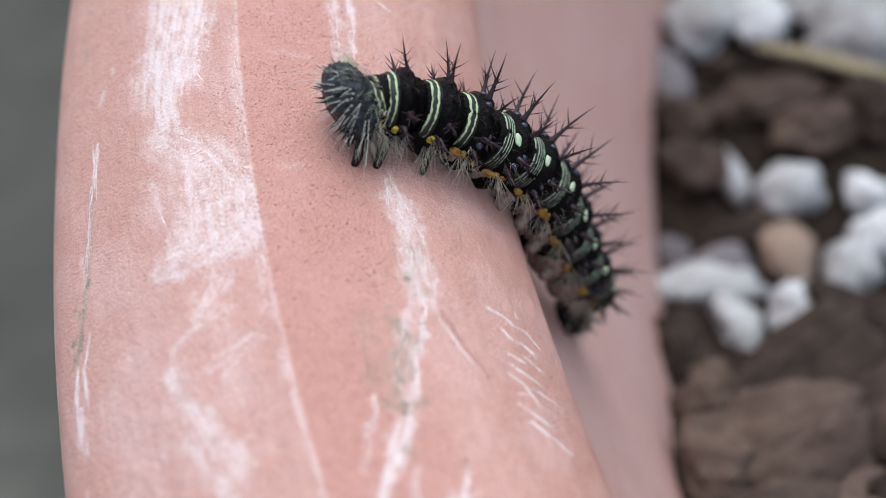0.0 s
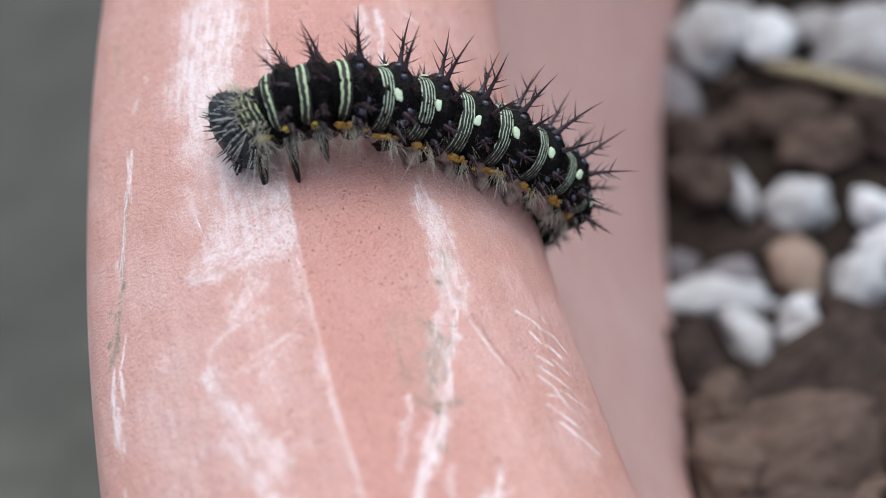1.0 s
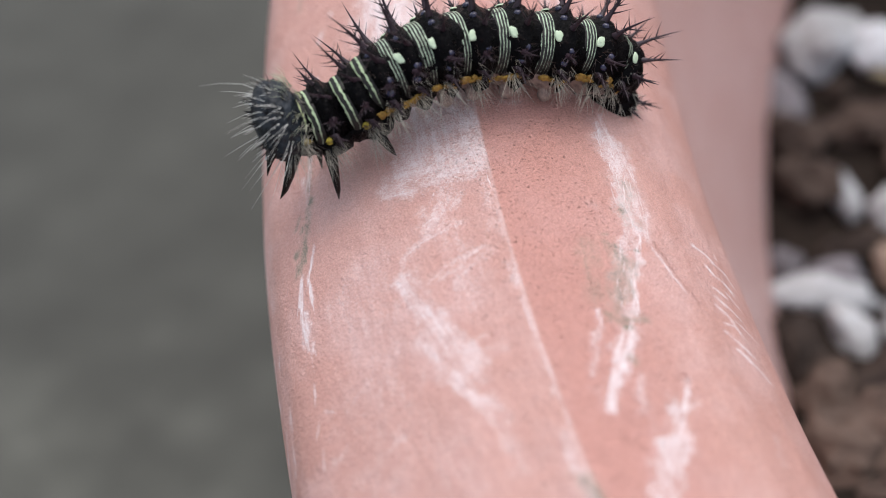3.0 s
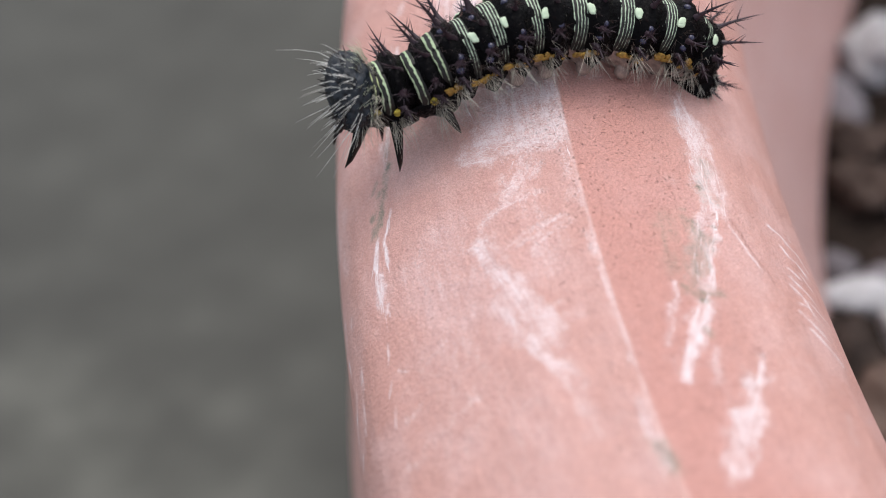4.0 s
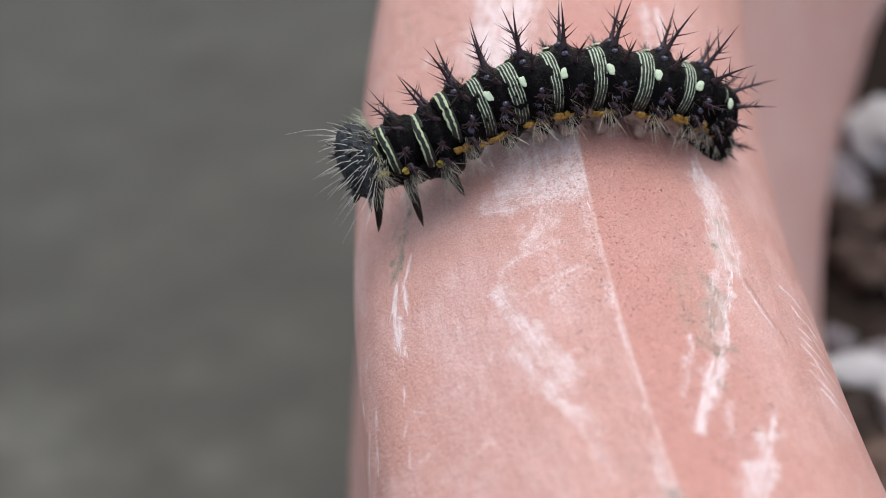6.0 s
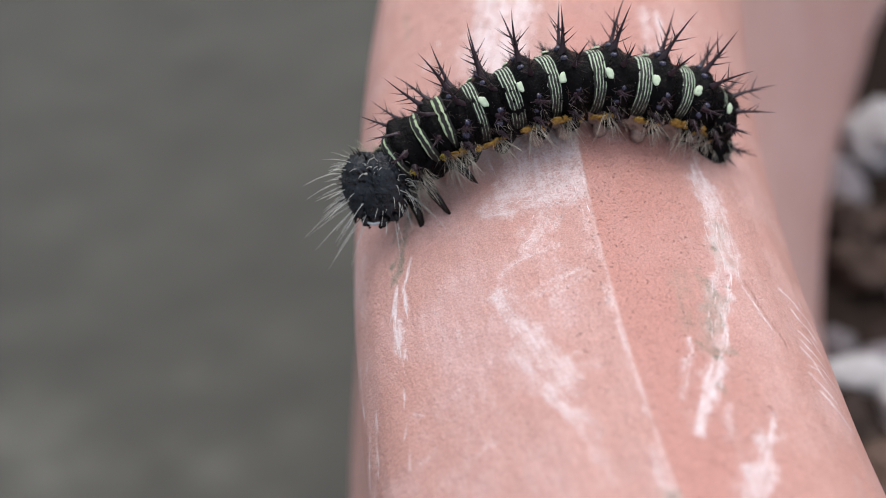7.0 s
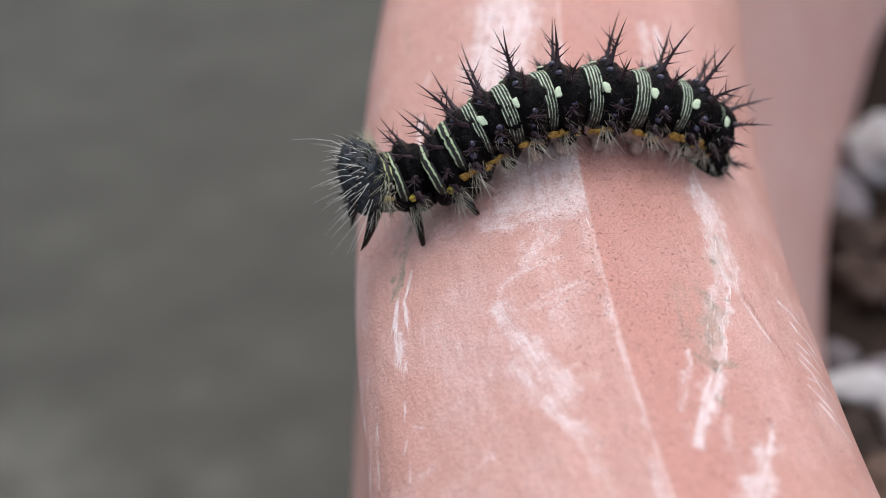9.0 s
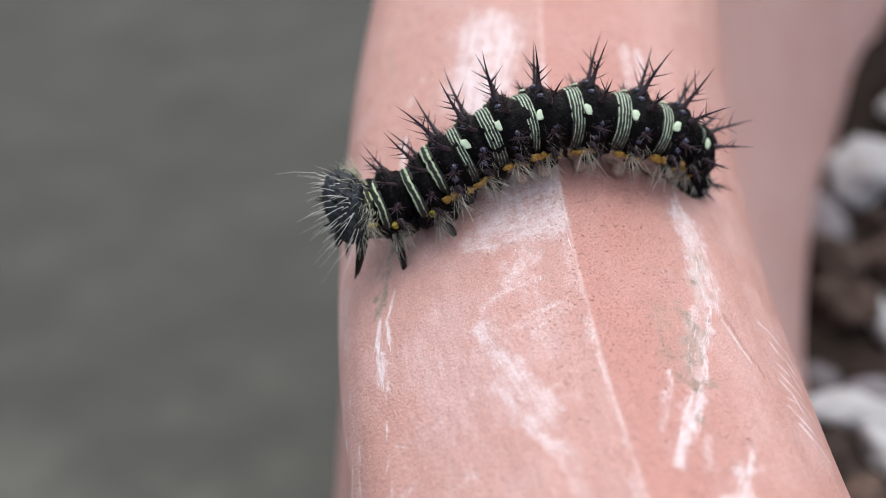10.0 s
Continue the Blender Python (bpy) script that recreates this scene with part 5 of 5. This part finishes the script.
    walk(RINGS["T3"], [
        (0.0, pose(0.01290, 0.00024, -0.00253, 21.7, -36.3, 166.5)),
        (0.5, pose(0.00782, 0.00139, 0.00185, 16.5, -25.9, 175.4)),
        (1.0, pose(0.00171, 0.00136, 0.00457, 16.4, -11.8, 175.5)),
        (1.5, pose(-0.00338, 0.00174, 0.00431, 16.3, 12.5, 175.5)),
        (2.0, pose(-0.00845, 0.00113, 0.00355, 18.1, 18.7, -178.7)),
        (2.5, pose(-0.01113, -0.00050, 0.00408, 18.7, 11.9, -173.3)),
        (3.0, pose(-0.01211, -0.00222, 0.00395, 19.2, 9.9, -167.9)),
        (3.2, pose(-0.01243, -0.00239, 0.00380, 19.1, 9.7, -167.9)),
        (4.3, pose(-0.01387, -0.00256, 0.00355, 18.9, 8.8, -167.9)),
        (4.5, pose(-0.01413, -0.00252, 0.00356, 18.8, 8.6, -167.9)),
        (5.0, pose(-0.01433, -0.00232, 0.00343, 19.2, 11.1, -168.0)),
        (5.5, pose(-0.01483, -0.00263, 0.00323, 19.7, 12.2, -168.0)),
        (6.0, pose(-0.01529, -0.00315, 0.00285, 19.1, 9.5, -167.7)),
        (6.2, pose(-0.01536, -0.00313, 0.00275, 19.7, 12.4, -168.0)),
        (7.3, pose(-0.01450, -0.00194, 0.00307, 23.2, 28.4, -169.2)),
        (7.5, pose(-0.01444, -0.00212, 0.00319, 24.0, 29.8, -168.2)),
        (8.0, pose(-0.01379, -0.00235, 0.00276, 25.2, 33.2, -167.9)),
        (8.5, pose(-0.01443, -0.00303, 0.00172, 22.8, 24.1, -167.9)),
        (9.0, pose(-0.01446, -0.00318, 0.00148, 21.7, 20.2, -167.8)),
        (9.5, pose(-0.01480, -0.00298, 0.00125, 21.2, 18.3, -167.9)),
        (10.0, pose(-0.01458, -0.00307, 0.00101, 20.6, 16.1, -167.8)),
    ])
    walk(RINGS["A1"], [
        (0.0, pose(0.01523, -0.00021, -0.00492, 24.3, -45.9, 164.6)),
        (0.5, pose(0.01054, 0.00121, -0.00011, 19.3, -37.1, 170.8)),
        (1.0, pose(0.00444, 0.00139, 0.00366, 16.4, -25.0, 175.4)),
        (1.5, pose(-0.00020, 0.00161, 0.00502, 16.3, 2.1, 175.4)),
        (2.0, pose(-0.00533, 0.00101, 0.00476, 17.6, 13.3, -179.0)),
        (2.5, pose(-0.00857, -0.00008, 0.00466, 17.8, 7.1, -173.5)),
        (3.0, pose(-0.01000, -0.00149, 0.00469, 19.1, 9.7, -168.2)),
        (3.2, pose(-0.01038, -0.00169, 0.00454, 19.0, 9.3, -168.2)),
        (4.3, pose(-0.01171, -0.00194, 0.00431, 18.4, 7.0, -168.2)),
        (4.5, pose(-0.01190, -0.00199, 0.00426, 18.3, 6.6, -168.2)),
        (5.0, pose(-0.01199, -0.00179, 0.00406, 18.2, 7.4, -168.3)),
        (5.5, pose(-0.01239, -0.00211, 0.00385, 18.1, 6.8, -168.3)),
        (6.0, pose(-0.01289, -0.00199, 0.00368, 17.8, 4.7, -168.1)),
        (6.2, pose(-0.01301, -0.00211, 0.00356, 17.8, 5.3, -168.3)),
        (7.3, pose(-0.01315, -0.00192, 0.00361, 18.0, 8.5, -169.3)),
        (7.5, pose(-0.01297, -0.00215, 0.00376, 18.8, 10.3, -168.4)),
        (8.0, pose(-0.01268, -0.00200, 0.00379, 20.2, 13.8, -168.2)),
        (8.5, pose(-0.01256, -0.00225, 0.00305, 20.6, 15.9, -168.2)),
        (9.0, pose(-0.01245, -0.00230, 0.00284, 20.4, 15.6, -168.2)),
        (9.5, pose(-0.01261, -0.00212, 0.00262, 20.4, 15.6, -168.3)),
        (10.0, pose(-0.01253, -0.00215, 0.00236, 20.6, 16.5, -168.2)),
    ])
    walk(RINGS["A2"], [
        (0.0, pose(0.01753, -0.00091, -0.00789, 25.2, -53.4, 164.8)),
        (0.5, pose(0.01310, 0.00011, -0.00276, 23.7, -43.3, 165.1)),
        (1.0, pose(0.00715, 0.00093, 0.00174, 16.5, -34.3, 175.3)),
        (1.5, pose(0.00221, 0.00103, 0.00438, 16.3, -16.9, 175.4)),
        (2.0, pose(-0.00261, 0.00101, 0.00483, 16.2, -1.9, -179.2)),
        (2.5, pose(-0.00581, 0.00026, 0.00484, 16.5, -0.0, -173.8)),
        (3.0, pose(-0.00775, -0.00083, 0.00505, 17.6, 4.2, -168.5)),
        (3.2, pose(-0.00809, -0.00099, 0.00489, 17.5, 3.8, -168.5)),
        (4.3, pose(-0.00926, -0.00122, 0.00440, 16.9, 1.8, -168.6)),
        (4.5, pose(-0.00944, -0.00118, 0.00437, 16.8, 1.4, -168.6)),
        (5.0, pose(-0.00950, -0.00106, 0.00426, 17.6, 5.2, -168.6)),
        (5.5, pose(-0.00976, -0.00120, 0.00416, 17.5, 4.6, -168.7)),
        (6.0, pose(-0.00983, -0.00121, 0.00393, 18.2, 6.2, -168.5)),
        (6.2, pose(-0.00998, -0.00121, 0.00388, 18.0, 5.8, -168.7)),
        (7.3, pose(-0.01042, -0.00113, 0.00371, 16.7, 3.7, -169.5)),
        (7.5, pose(-0.01052, -0.00130, 0.00391, 16.8, 3.0, -168.7)),
        (8.0, pose(-0.01045, -0.00137, 0.00392, 17.5, 4.3, -168.6)),
        (8.5, pose(-0.01016, -0.00133, 0.00373, 18.8, 9.3, -168.5)),
        (9.0, pose(-0.01011, -0.00145, 0.00352, 19.4, 11.8, -168.5)),
        (9.5, pose(-0.00990, -0.00134, 0.00326, 19.9, 14.1, -168.6)),
        (10.0, pose(-0.00986, -0.00135, 0.00313, 20.4, 15.7, -168.5)),
    ])
    walk(RINGS["A3"], [
        (0.0, pose(0.01942, -0.00141, -0.01113, 26.1, -61.1, 164.8)),
        (0.5, pose(0.01559, -0.00066, -0.00560, 24.7, -45.9, 164.4)),
        (1.0, pose(0.00998, 0.00063, -0.00059, 18.9, -38.3, 171.5)),
        (1.5, pose(0.00429, 0.00096, 0.00313, 16.3, -32.6, 175.3)),
        (2.0, pose(0.00001, 0.00101, 0.00450, 15.9, -12.1, 178.0)),
        (2.5, pose(-0.00316, 0.00055, 0.00463, 14.8, -9.9, -174.9)),
        (3.0, pose(-0.00527, -0.00020, 0.00523, 14.9, -5.5, -168.9)),
        (3.2, pose(-0.00560, -0.00035, 0.00509, 15.0, -5.0, -168.9)),
        (4.3, pose(-0.00661, -0.00052, 0.00472, 15.9, -2.0, -168.9)),
        (4.5, pose(-0.00666, -0.00053, 0.00467, 16.0, -1.5, -168.9)),
        (5.0, pose(-0.00665, -0.00054, 0.00469, 16.3, 0.7, -169.0)),
        (5.5, pose(-0.00677, -0.00068, 0.00456, 16.6, 1.5, -169.1)),
        (6.0, pose(-0.00685, -0.00064, 0.00444, 17.4, 3.5, -168.9)),
        (6.2, pose(-0.00694, -0.00067, 0.00436, 17.3, 3.4, -169.1)),
        (7.3, pose(-0.00706, -0.00051, 0.00421, 16.5, 3.1, -169.9)),
        (7.5, pose(-0.00713, -0.00064, 0.00431, 16.7, 2.7, -169.1)),
        (8.0, pose(-0.00727, -0.00068, 0.00430, 16.8, 1.6, -169.0)),
        (8.5, pose(-0.00721, -0.00069, 0.00436, 17.3, 4.0, -168.9)),
        (9.0, pose(-0.00726, -0.00079, 0.00434, 17.8, 6.1, -168.9)),
        (9.5, pose(-0.00709, -0.00077, 0.00425, 18.5, 9.1, -169.0)),
        (10.0, pose(-0.00712, -0.00081, 0.00415, 18.6, 9.2, -168.9)),
    ])
    walk(RINGS["A4"], [
        (0.0, pose(0.02092, -0.00174, -0.01498, 27.4, -72.5, 164.5)),
        (0.5, pose(0.01787, -0.00121, -0.00829, 25.5, -52.4, 164.5)),
        (1.0, pose(0.01290, -0.00012, -0.00308, 22.3, -37.9, 166.1)),
        (1.5, pose(0.00699, 0.00082, 0.00091, 16.3, -36.3, 175.2)),
        (2.0, pose(0.00270, 0.00076, 0.00348, 16.4, -22.9, 175.5)),
        (2.5, pose(0.00021, 0.00075, 0.00364, 15.6, -11.9, 180.0)),
        (3.0, pose(-0.00225, 0.00044, 0.00451, 13.7, -13.8, -173.2)),
        (3.2, pose(-0.00258, 0.00028, 0.00441, 13.8, -13.1, -173.0)),
        (4.3, pose(-0.00341, 0.00012, 0.00425, 14.3, -9.5, -172.0)),
        (4.5, pose(-0.00342, 0.00006, 0.00419, 14.4, -8.8, -171.8)),
        (5.0, pose(-0.00351, 0.00009, 0.00425, 14.1, -8.8, -171.8)),
        (5.5, pose(-0.00364, -0.00001, 0.00426, 14.3, -7.9, -171.6)),
        (6.0, pose(-0.00379, -0.00003, 0.00423, 14.8, -6.8, -171.3)),
        (6.2, pose(-0.00381, -0.00000, 0.00421, 14.7, -6.9, -171.4)),
        (7.3, pose(-0.00389, 0.00009, 0.00405, 13.9, -7.4, -171.9)),
        (7.5, pose(-0.00395, -0.00007, 0.00414, 14.3, -6.6, -171.1)),
        (8.0, pose(-0.00398, -0.00007, 0.00404, 14.6, -7.1, -171.1)),
        (8.5, pose(-0.00407, -0.00010, 0.00413, 14.5, -6.9, -170.8)),
        (9.0, pose(-0.00419, -0.00008, 0.00426, 14.5, -6.6, -170.7)),
        (9.5, pose(-0.00422, -0.00016, 0.00423, 14.6, -5.8, -170.8)),
        (10.0, pose(-0.00425, -0.00013, 0.00414, 14.7, -5.8, -170.6)),
    ])
    walk(RINGS["A5"], [
        (0.0, pose(0.02170, -0.00194, -0.01963, 28.8, -80.6, 163.4)),
        (0.5, pose(0.01983, -0.00162, -0.01189, 27.1, -64.6, 164.1)),
        (1.0, pose(0.01562, -0.00079, -0.00526, 24.1, -42.9, 164.6)),
        (1.5, pose(0.01041, 0.00054, -0.00141, 18.9, -35.4, 170.9)),
        (2.0, pose(0.00553, 0.00068, 0.00192, 16.5, -29.8, 175.4)),
        (2.5, pose(0.00344, 0.00052, 0.00321, 16.5, -15.6, 175.4)),
        (3.0, pose(0.00118, 0.00059, 0.00357, 15.4, -17.9, 178.9)),
        (3.2, pose(0.00085, 0.00045, 0.00348, 15.3, -17.4, 179.1)),
        (4.3, pose(0.00053, 0.00049, 0.00345, 15.0, -14.6, -179.6)),
        (4.5, pose(0.00047, 0.00044, 0.00341, 15.0, -14.1, -179.4)),
        (5.0, pose(0.00047, 0.00055, 0.00348, 14.8, -14.1, -179.4)),
        (5.5, pose(0.00035, 0.00042, 0.00346, 14.9, -13.7, -179.2)),
        (6.0, pose(0.00015, 0.00044, 0.00344, 15.0, -14.5, -178.8)),
        (6.2, pose(0.00014, 0.00048, 0.00341, 14.9, -14.5, -178.9)),
        (7.3, pose(0.00019, 0.00065, 0.00322, 14.1, -14.4, -179.4)),
        (7.5, pose(0.00019, 0.00053, 0.00334, 14.5, -13.7, -178.7)),
        (8.0, pose(0.00014, 0.00053, 0.00328, 14.9, -13.7, -178.6)),
        (8.5, pose(0.00008, 0.00053, 0.00335, 14.6, -13.8, -178.5)),
        (9.0, pose(-0.00003, 0.00049, 0.00340, 14.6, -13.9, -178.3)),
        (9.5, pose(-0.00003, 0.00050, 0.00343, 14.5, -13.7, -178.3)),
        (10.0, pose(-0.00006, 0.00055, 0.00335, 14.5, -13.6, -178.2)),
    ])
    walk(RINGS["A6"], [
        (0.0, pose(0.02246, -0.00219, -0.02475, 29.0, -81.3, 163.3)),
        (0.5, pose(0.02114, -0.00194, -0.01608, 28.9, -75.8, 163.1)),
        (1.0, pose(0.01798, -0.00134, -0.00827, 25.4, -52.8, 164.6)),
        (1.5, pose(0.01367, -0.00030, -0.00378, 22.1, -35.2, 165.4)),
        (2.0, pose(0.00880, 0.00039, -0.00015, 17.2, -31.2, 174.1)),
        (2.5, pose(0.00626, 0.00038, 0.00190, 16.6, -27.1, 175.3)),
        (3.0, pose(0.00477, 0.00033, 0.00223, 16.5, -22.3, 175.3)),
        (3.2, pose(0.00443, 0.00020, 0.00217, 16.5, -22.1, 175.3)),
        (4.3, pose(0.00434, 0.00023, 0.00226, 16.4, -21.0, 175.1)),
        (4.5, pose(0.00429, 0.00023, 0.00227, 16.4, -20.8, 175.1)),
        (5.0, pose(0.00438, 0.00023, 0.00229, 16.1, -20.9, 175.1)),
        (5.5, pose(0.00423, 0.00018, 0.00236, 16.2, -20.6, 175.0)),
        (6.0, pose(0.00415, 0.00024, 0.00224, 16.5, -20.7, 175.1)),
        (6.2, pose(0.00404, 0.00024, 0.00220, 16.4, -20.6, 175.0)),
        (7.3, pose(0.00418, 0.00029, 0.00200, 15.6, -19.8, 174.3)),
        (7.5, pose(0.00422, 0.00027, 0.00223, 16.0, -19.8, 175.0)),
        (8.0, pose(0.00411, 0.00028, 0.00216, 16.3, -20.4, 175.0)),
        (8.5, pose(0.00414, 0.00023, 0.00218, 16.2, -20.1, 175.1)),
        (9.0, pose(0.00402, 0.00021, 0.00223, 16.1, -20.5, 175.2)),
        (9.5, pose(0.00405, 0.00020, 0.00227, 16.1, -20.4, 175.1)),
        (10.0, pose(0.00401, 0.00026, 0.00219, 16.1, -19.9, 175.2)),
    ])
    walk(RINGS["A7"], [
        (0.0, pose(0.02353, -0.00253, -0.03007, 28.0, -77.7, 164.2)),
        (0.5, pose(0.02212, -0.00223, -0.02066, 30.0, -79.7, 162.2)),
        (1.0, pose(0.02003, -0.00179, -0.01155, 26.6, -63.0, 164.4)),
        (1.5, pose(0.01622, -0.00096, -0.00576, 24.1, -44.0, 164.5)),
        (2.0, pose(0.01215, 0.00005, -0.00213, 19.0, -33.7, 170.9)),
        (2.5, pose(0.00902, 0.00030, 0.00019, 16.8, -35.3, 174.9)),
        (3.0, pose(0.00801, 0.00020, 0.00077, 16.5, -30.2, 175.3)),
        (3.2, pose(0.00762, 0.00011, 0.00074, 16.5, -30.3, 175.3)),
        (4.3, pose(0.00772, 0.00003, 0.00069, 16.4, -30.7, 175.1)),
        (4.5, pose(0.00762, 0.00005, 0.00070, 16.4, -30.8, 175.1)),
        (5.0, pose(0.00778, 0.00012, 0.00077, 16.1, -30.3, 175.1)),
        (5.5, pose(0.00762, -0.00002, 0.00079, 16.3, -29.9, 174.9)),
        (6.0, pose(0.00752, 0.00001, 0.00072, 16.5, -29.4, 175.0)),
        (6.2, pose(0.00750, -0.00000, 0.00069, 16.4, -29.5, 174.9)),
        (7.3, pose(0.00748, 0.00003, 0.00058, 15.6, -29.8, 174.4)),
        (7.5, pose(0.00756, 0.00003, 0.00071, 16.0, -29.7, 175.0)),
        (8.0, pose(0.00743, 0.00001, 0.00058, 16.3, -29.5, 174.9)),
        (8.5, pose(0.00746, 0.00001, 0.00064, 16.2, -30.3, 175.1)),
        (9.0, pose(0.00738, 0.00002, 0.00066, 16.1, -30.2, 175.1)),
        (9.5, pose(0.00743, 0.00001, 0.00070, 16.1, -30.2, 175.1)),
        (10.0, pose(0.00738, 0.00000, 0.00063, 16.1, -29.7, 175.2)),
    ])
    walk(RINGS["A8"], [
        (0.0, pose(0.02435, -0.00312, -0.03267, -156.7, -82.5, -10.9)),
        (0.5, pose(0.02269, -0.00270, -0.02386, -156.7, -77.5, -11.3)),
        (1.0, pose(0.02072, -0.00216, -0.01433, -156.2, -78.1, -11.9)),
        (1.5, pose(0.01745, -0.00130, -0.00813, 30.9, -84.0, 161.0)),
        (2.0, pose(0.01375, -0.00031, -0.00370, 24.6, -71.0, 166.8)),
        (2.5, pose(0.01093, 0.00017, -0.00162, 18.0, -72.9, 173.6)),
        (3.0, pose(0.01003, 0.00012, -0.00101, 17.1, -67.3, 174.5)),
        (3.2, pose(0.00981, 0.00004, -0.00103, 17.1, -66.8, 174.5)),
        (4.3, pose(0.00986, -0.00007, -0.00113, 16.8, -64.0, 174.5)),
        (4.5, pose(0.00980, -0.00006, -0.00112, 16.8, -63.5, 174.5)),
        (5.0, pose(0.00989, -0.00006, -0.00106, 16.3, -62.1, 174.9)),
        (5.5, pose(0.00963, -0.00020, -0.00094, 16.5, -62.1, 174.6)),
        (6.0, pose(0.00957, -0.00009, -0.00100, 17.0, -62.6, 174.4)),
        (6.2, pose(0.00966, -0.00010, -0.00106, 16.7, -62.7, 174.5)),
        (7.3, pose(0.00956, -0.00002, -0.00123, 15.2, -63.1, 174.9)),
        (7.5, pose(0.00953, -0.00005, -0.00104, 16.0, -63.3, 175.0)),
        (8.0, pose(0.00950, -0.00010, -0.00116, 16.7, -62.4, 174.5)),
        (8.5, pose(0.00957, -0.00000, -0.00116, 16.4, -62.9, 174.9)),
        (9.0, pose(0.00948, -0.00008, -0.00114, 16.3, -62.5, 175.0)),
        (9.5, pose(0.00951, -0.00008, -0.00109, 16.1, -62.4, 175.0)),
        (10.0, pose(0.00949, -0.00005, -0.00113, 16.2, -62.5, 175.0)),
    ])
    walk(RINGS["A9"], [
        (0.0, pose(0.02258, -0.00273, -0.03829, -155.3, -70.8, -12.9)),
        (0.5, pose(0.02040, -0.00218, -0.02881, -156.0, -63.2, -12.9)),
        (1.0, pose(0.01840, -0.00229, -0.01703, -156.0, -56.9, -13.8)),
        (1.5, pose(0.01628, -0.00176, -0.01070, -155.1, -71.9, -13.7)),
        (2.0, pose(0.01346, -0.00108, -0.00692, -167.2, -87.1, -1.1)),
        (2.5, pose(0.01044, -0.00058, -0.00494, -167.1, -84.1, -1.4)),
        (3.0, pose(0.00997, -0.00070, -0.00449, 47.4, -89.2, 144.1)),
        (3.2, pose(0.00980, -0.00078, -0.00446, 31.9, -88.5, 159.6)),
        (4.3, pose(0.01008, -0.00091, -0.00429, 19.8, -84.4, 171.5)),
        (4.5, pose(0.01007, -0.00090, -0.00423, 19.3, -83.6, 172.0)),
        (5.0, pose(0.01016, -0.00091, -0.00413, 17.1, -83.5, 174.1)),
        (5.5, pose(0.00994, -0.00106, -0.00404, 17.8, -82.8, 173.3)),
        (6.0, pose(0.00987, -0.00095, -0.00407, 19.7, -82.8, 171.6)),
        (6.2, pose(0.00995, -0.00096, -0.00414, 18.8, -83.0, 172.4)),
        (7.3, pose(0.00982, -0.00084, -0.00437, 12.7, -83.9, 177.5)),
        (7.5, pose(0.00978, -0.00088, -0.00422, 15.9, -84.1, 175.1)),
        (8.0, pose(0.00976, -0.00096, -0.00425, 18.8, -83.9, 172.3)),
        (8.5, pose(0.00984, -0.00086, -0.00428, 17.5, -83.7, 173.7)),
        (9.0, pose(0.00975, -0.00093, -0.00423, 17.2, -83.7, 174.1)),
        (9.5, pose(0.00977, -0.00093, -0.00421, 16.6, -83.8, 174.6)),
        (10.0, pose(0.00975, -0.00091, -0.00426, 17.0, -83.8, 174.3)),
    ])


motions()
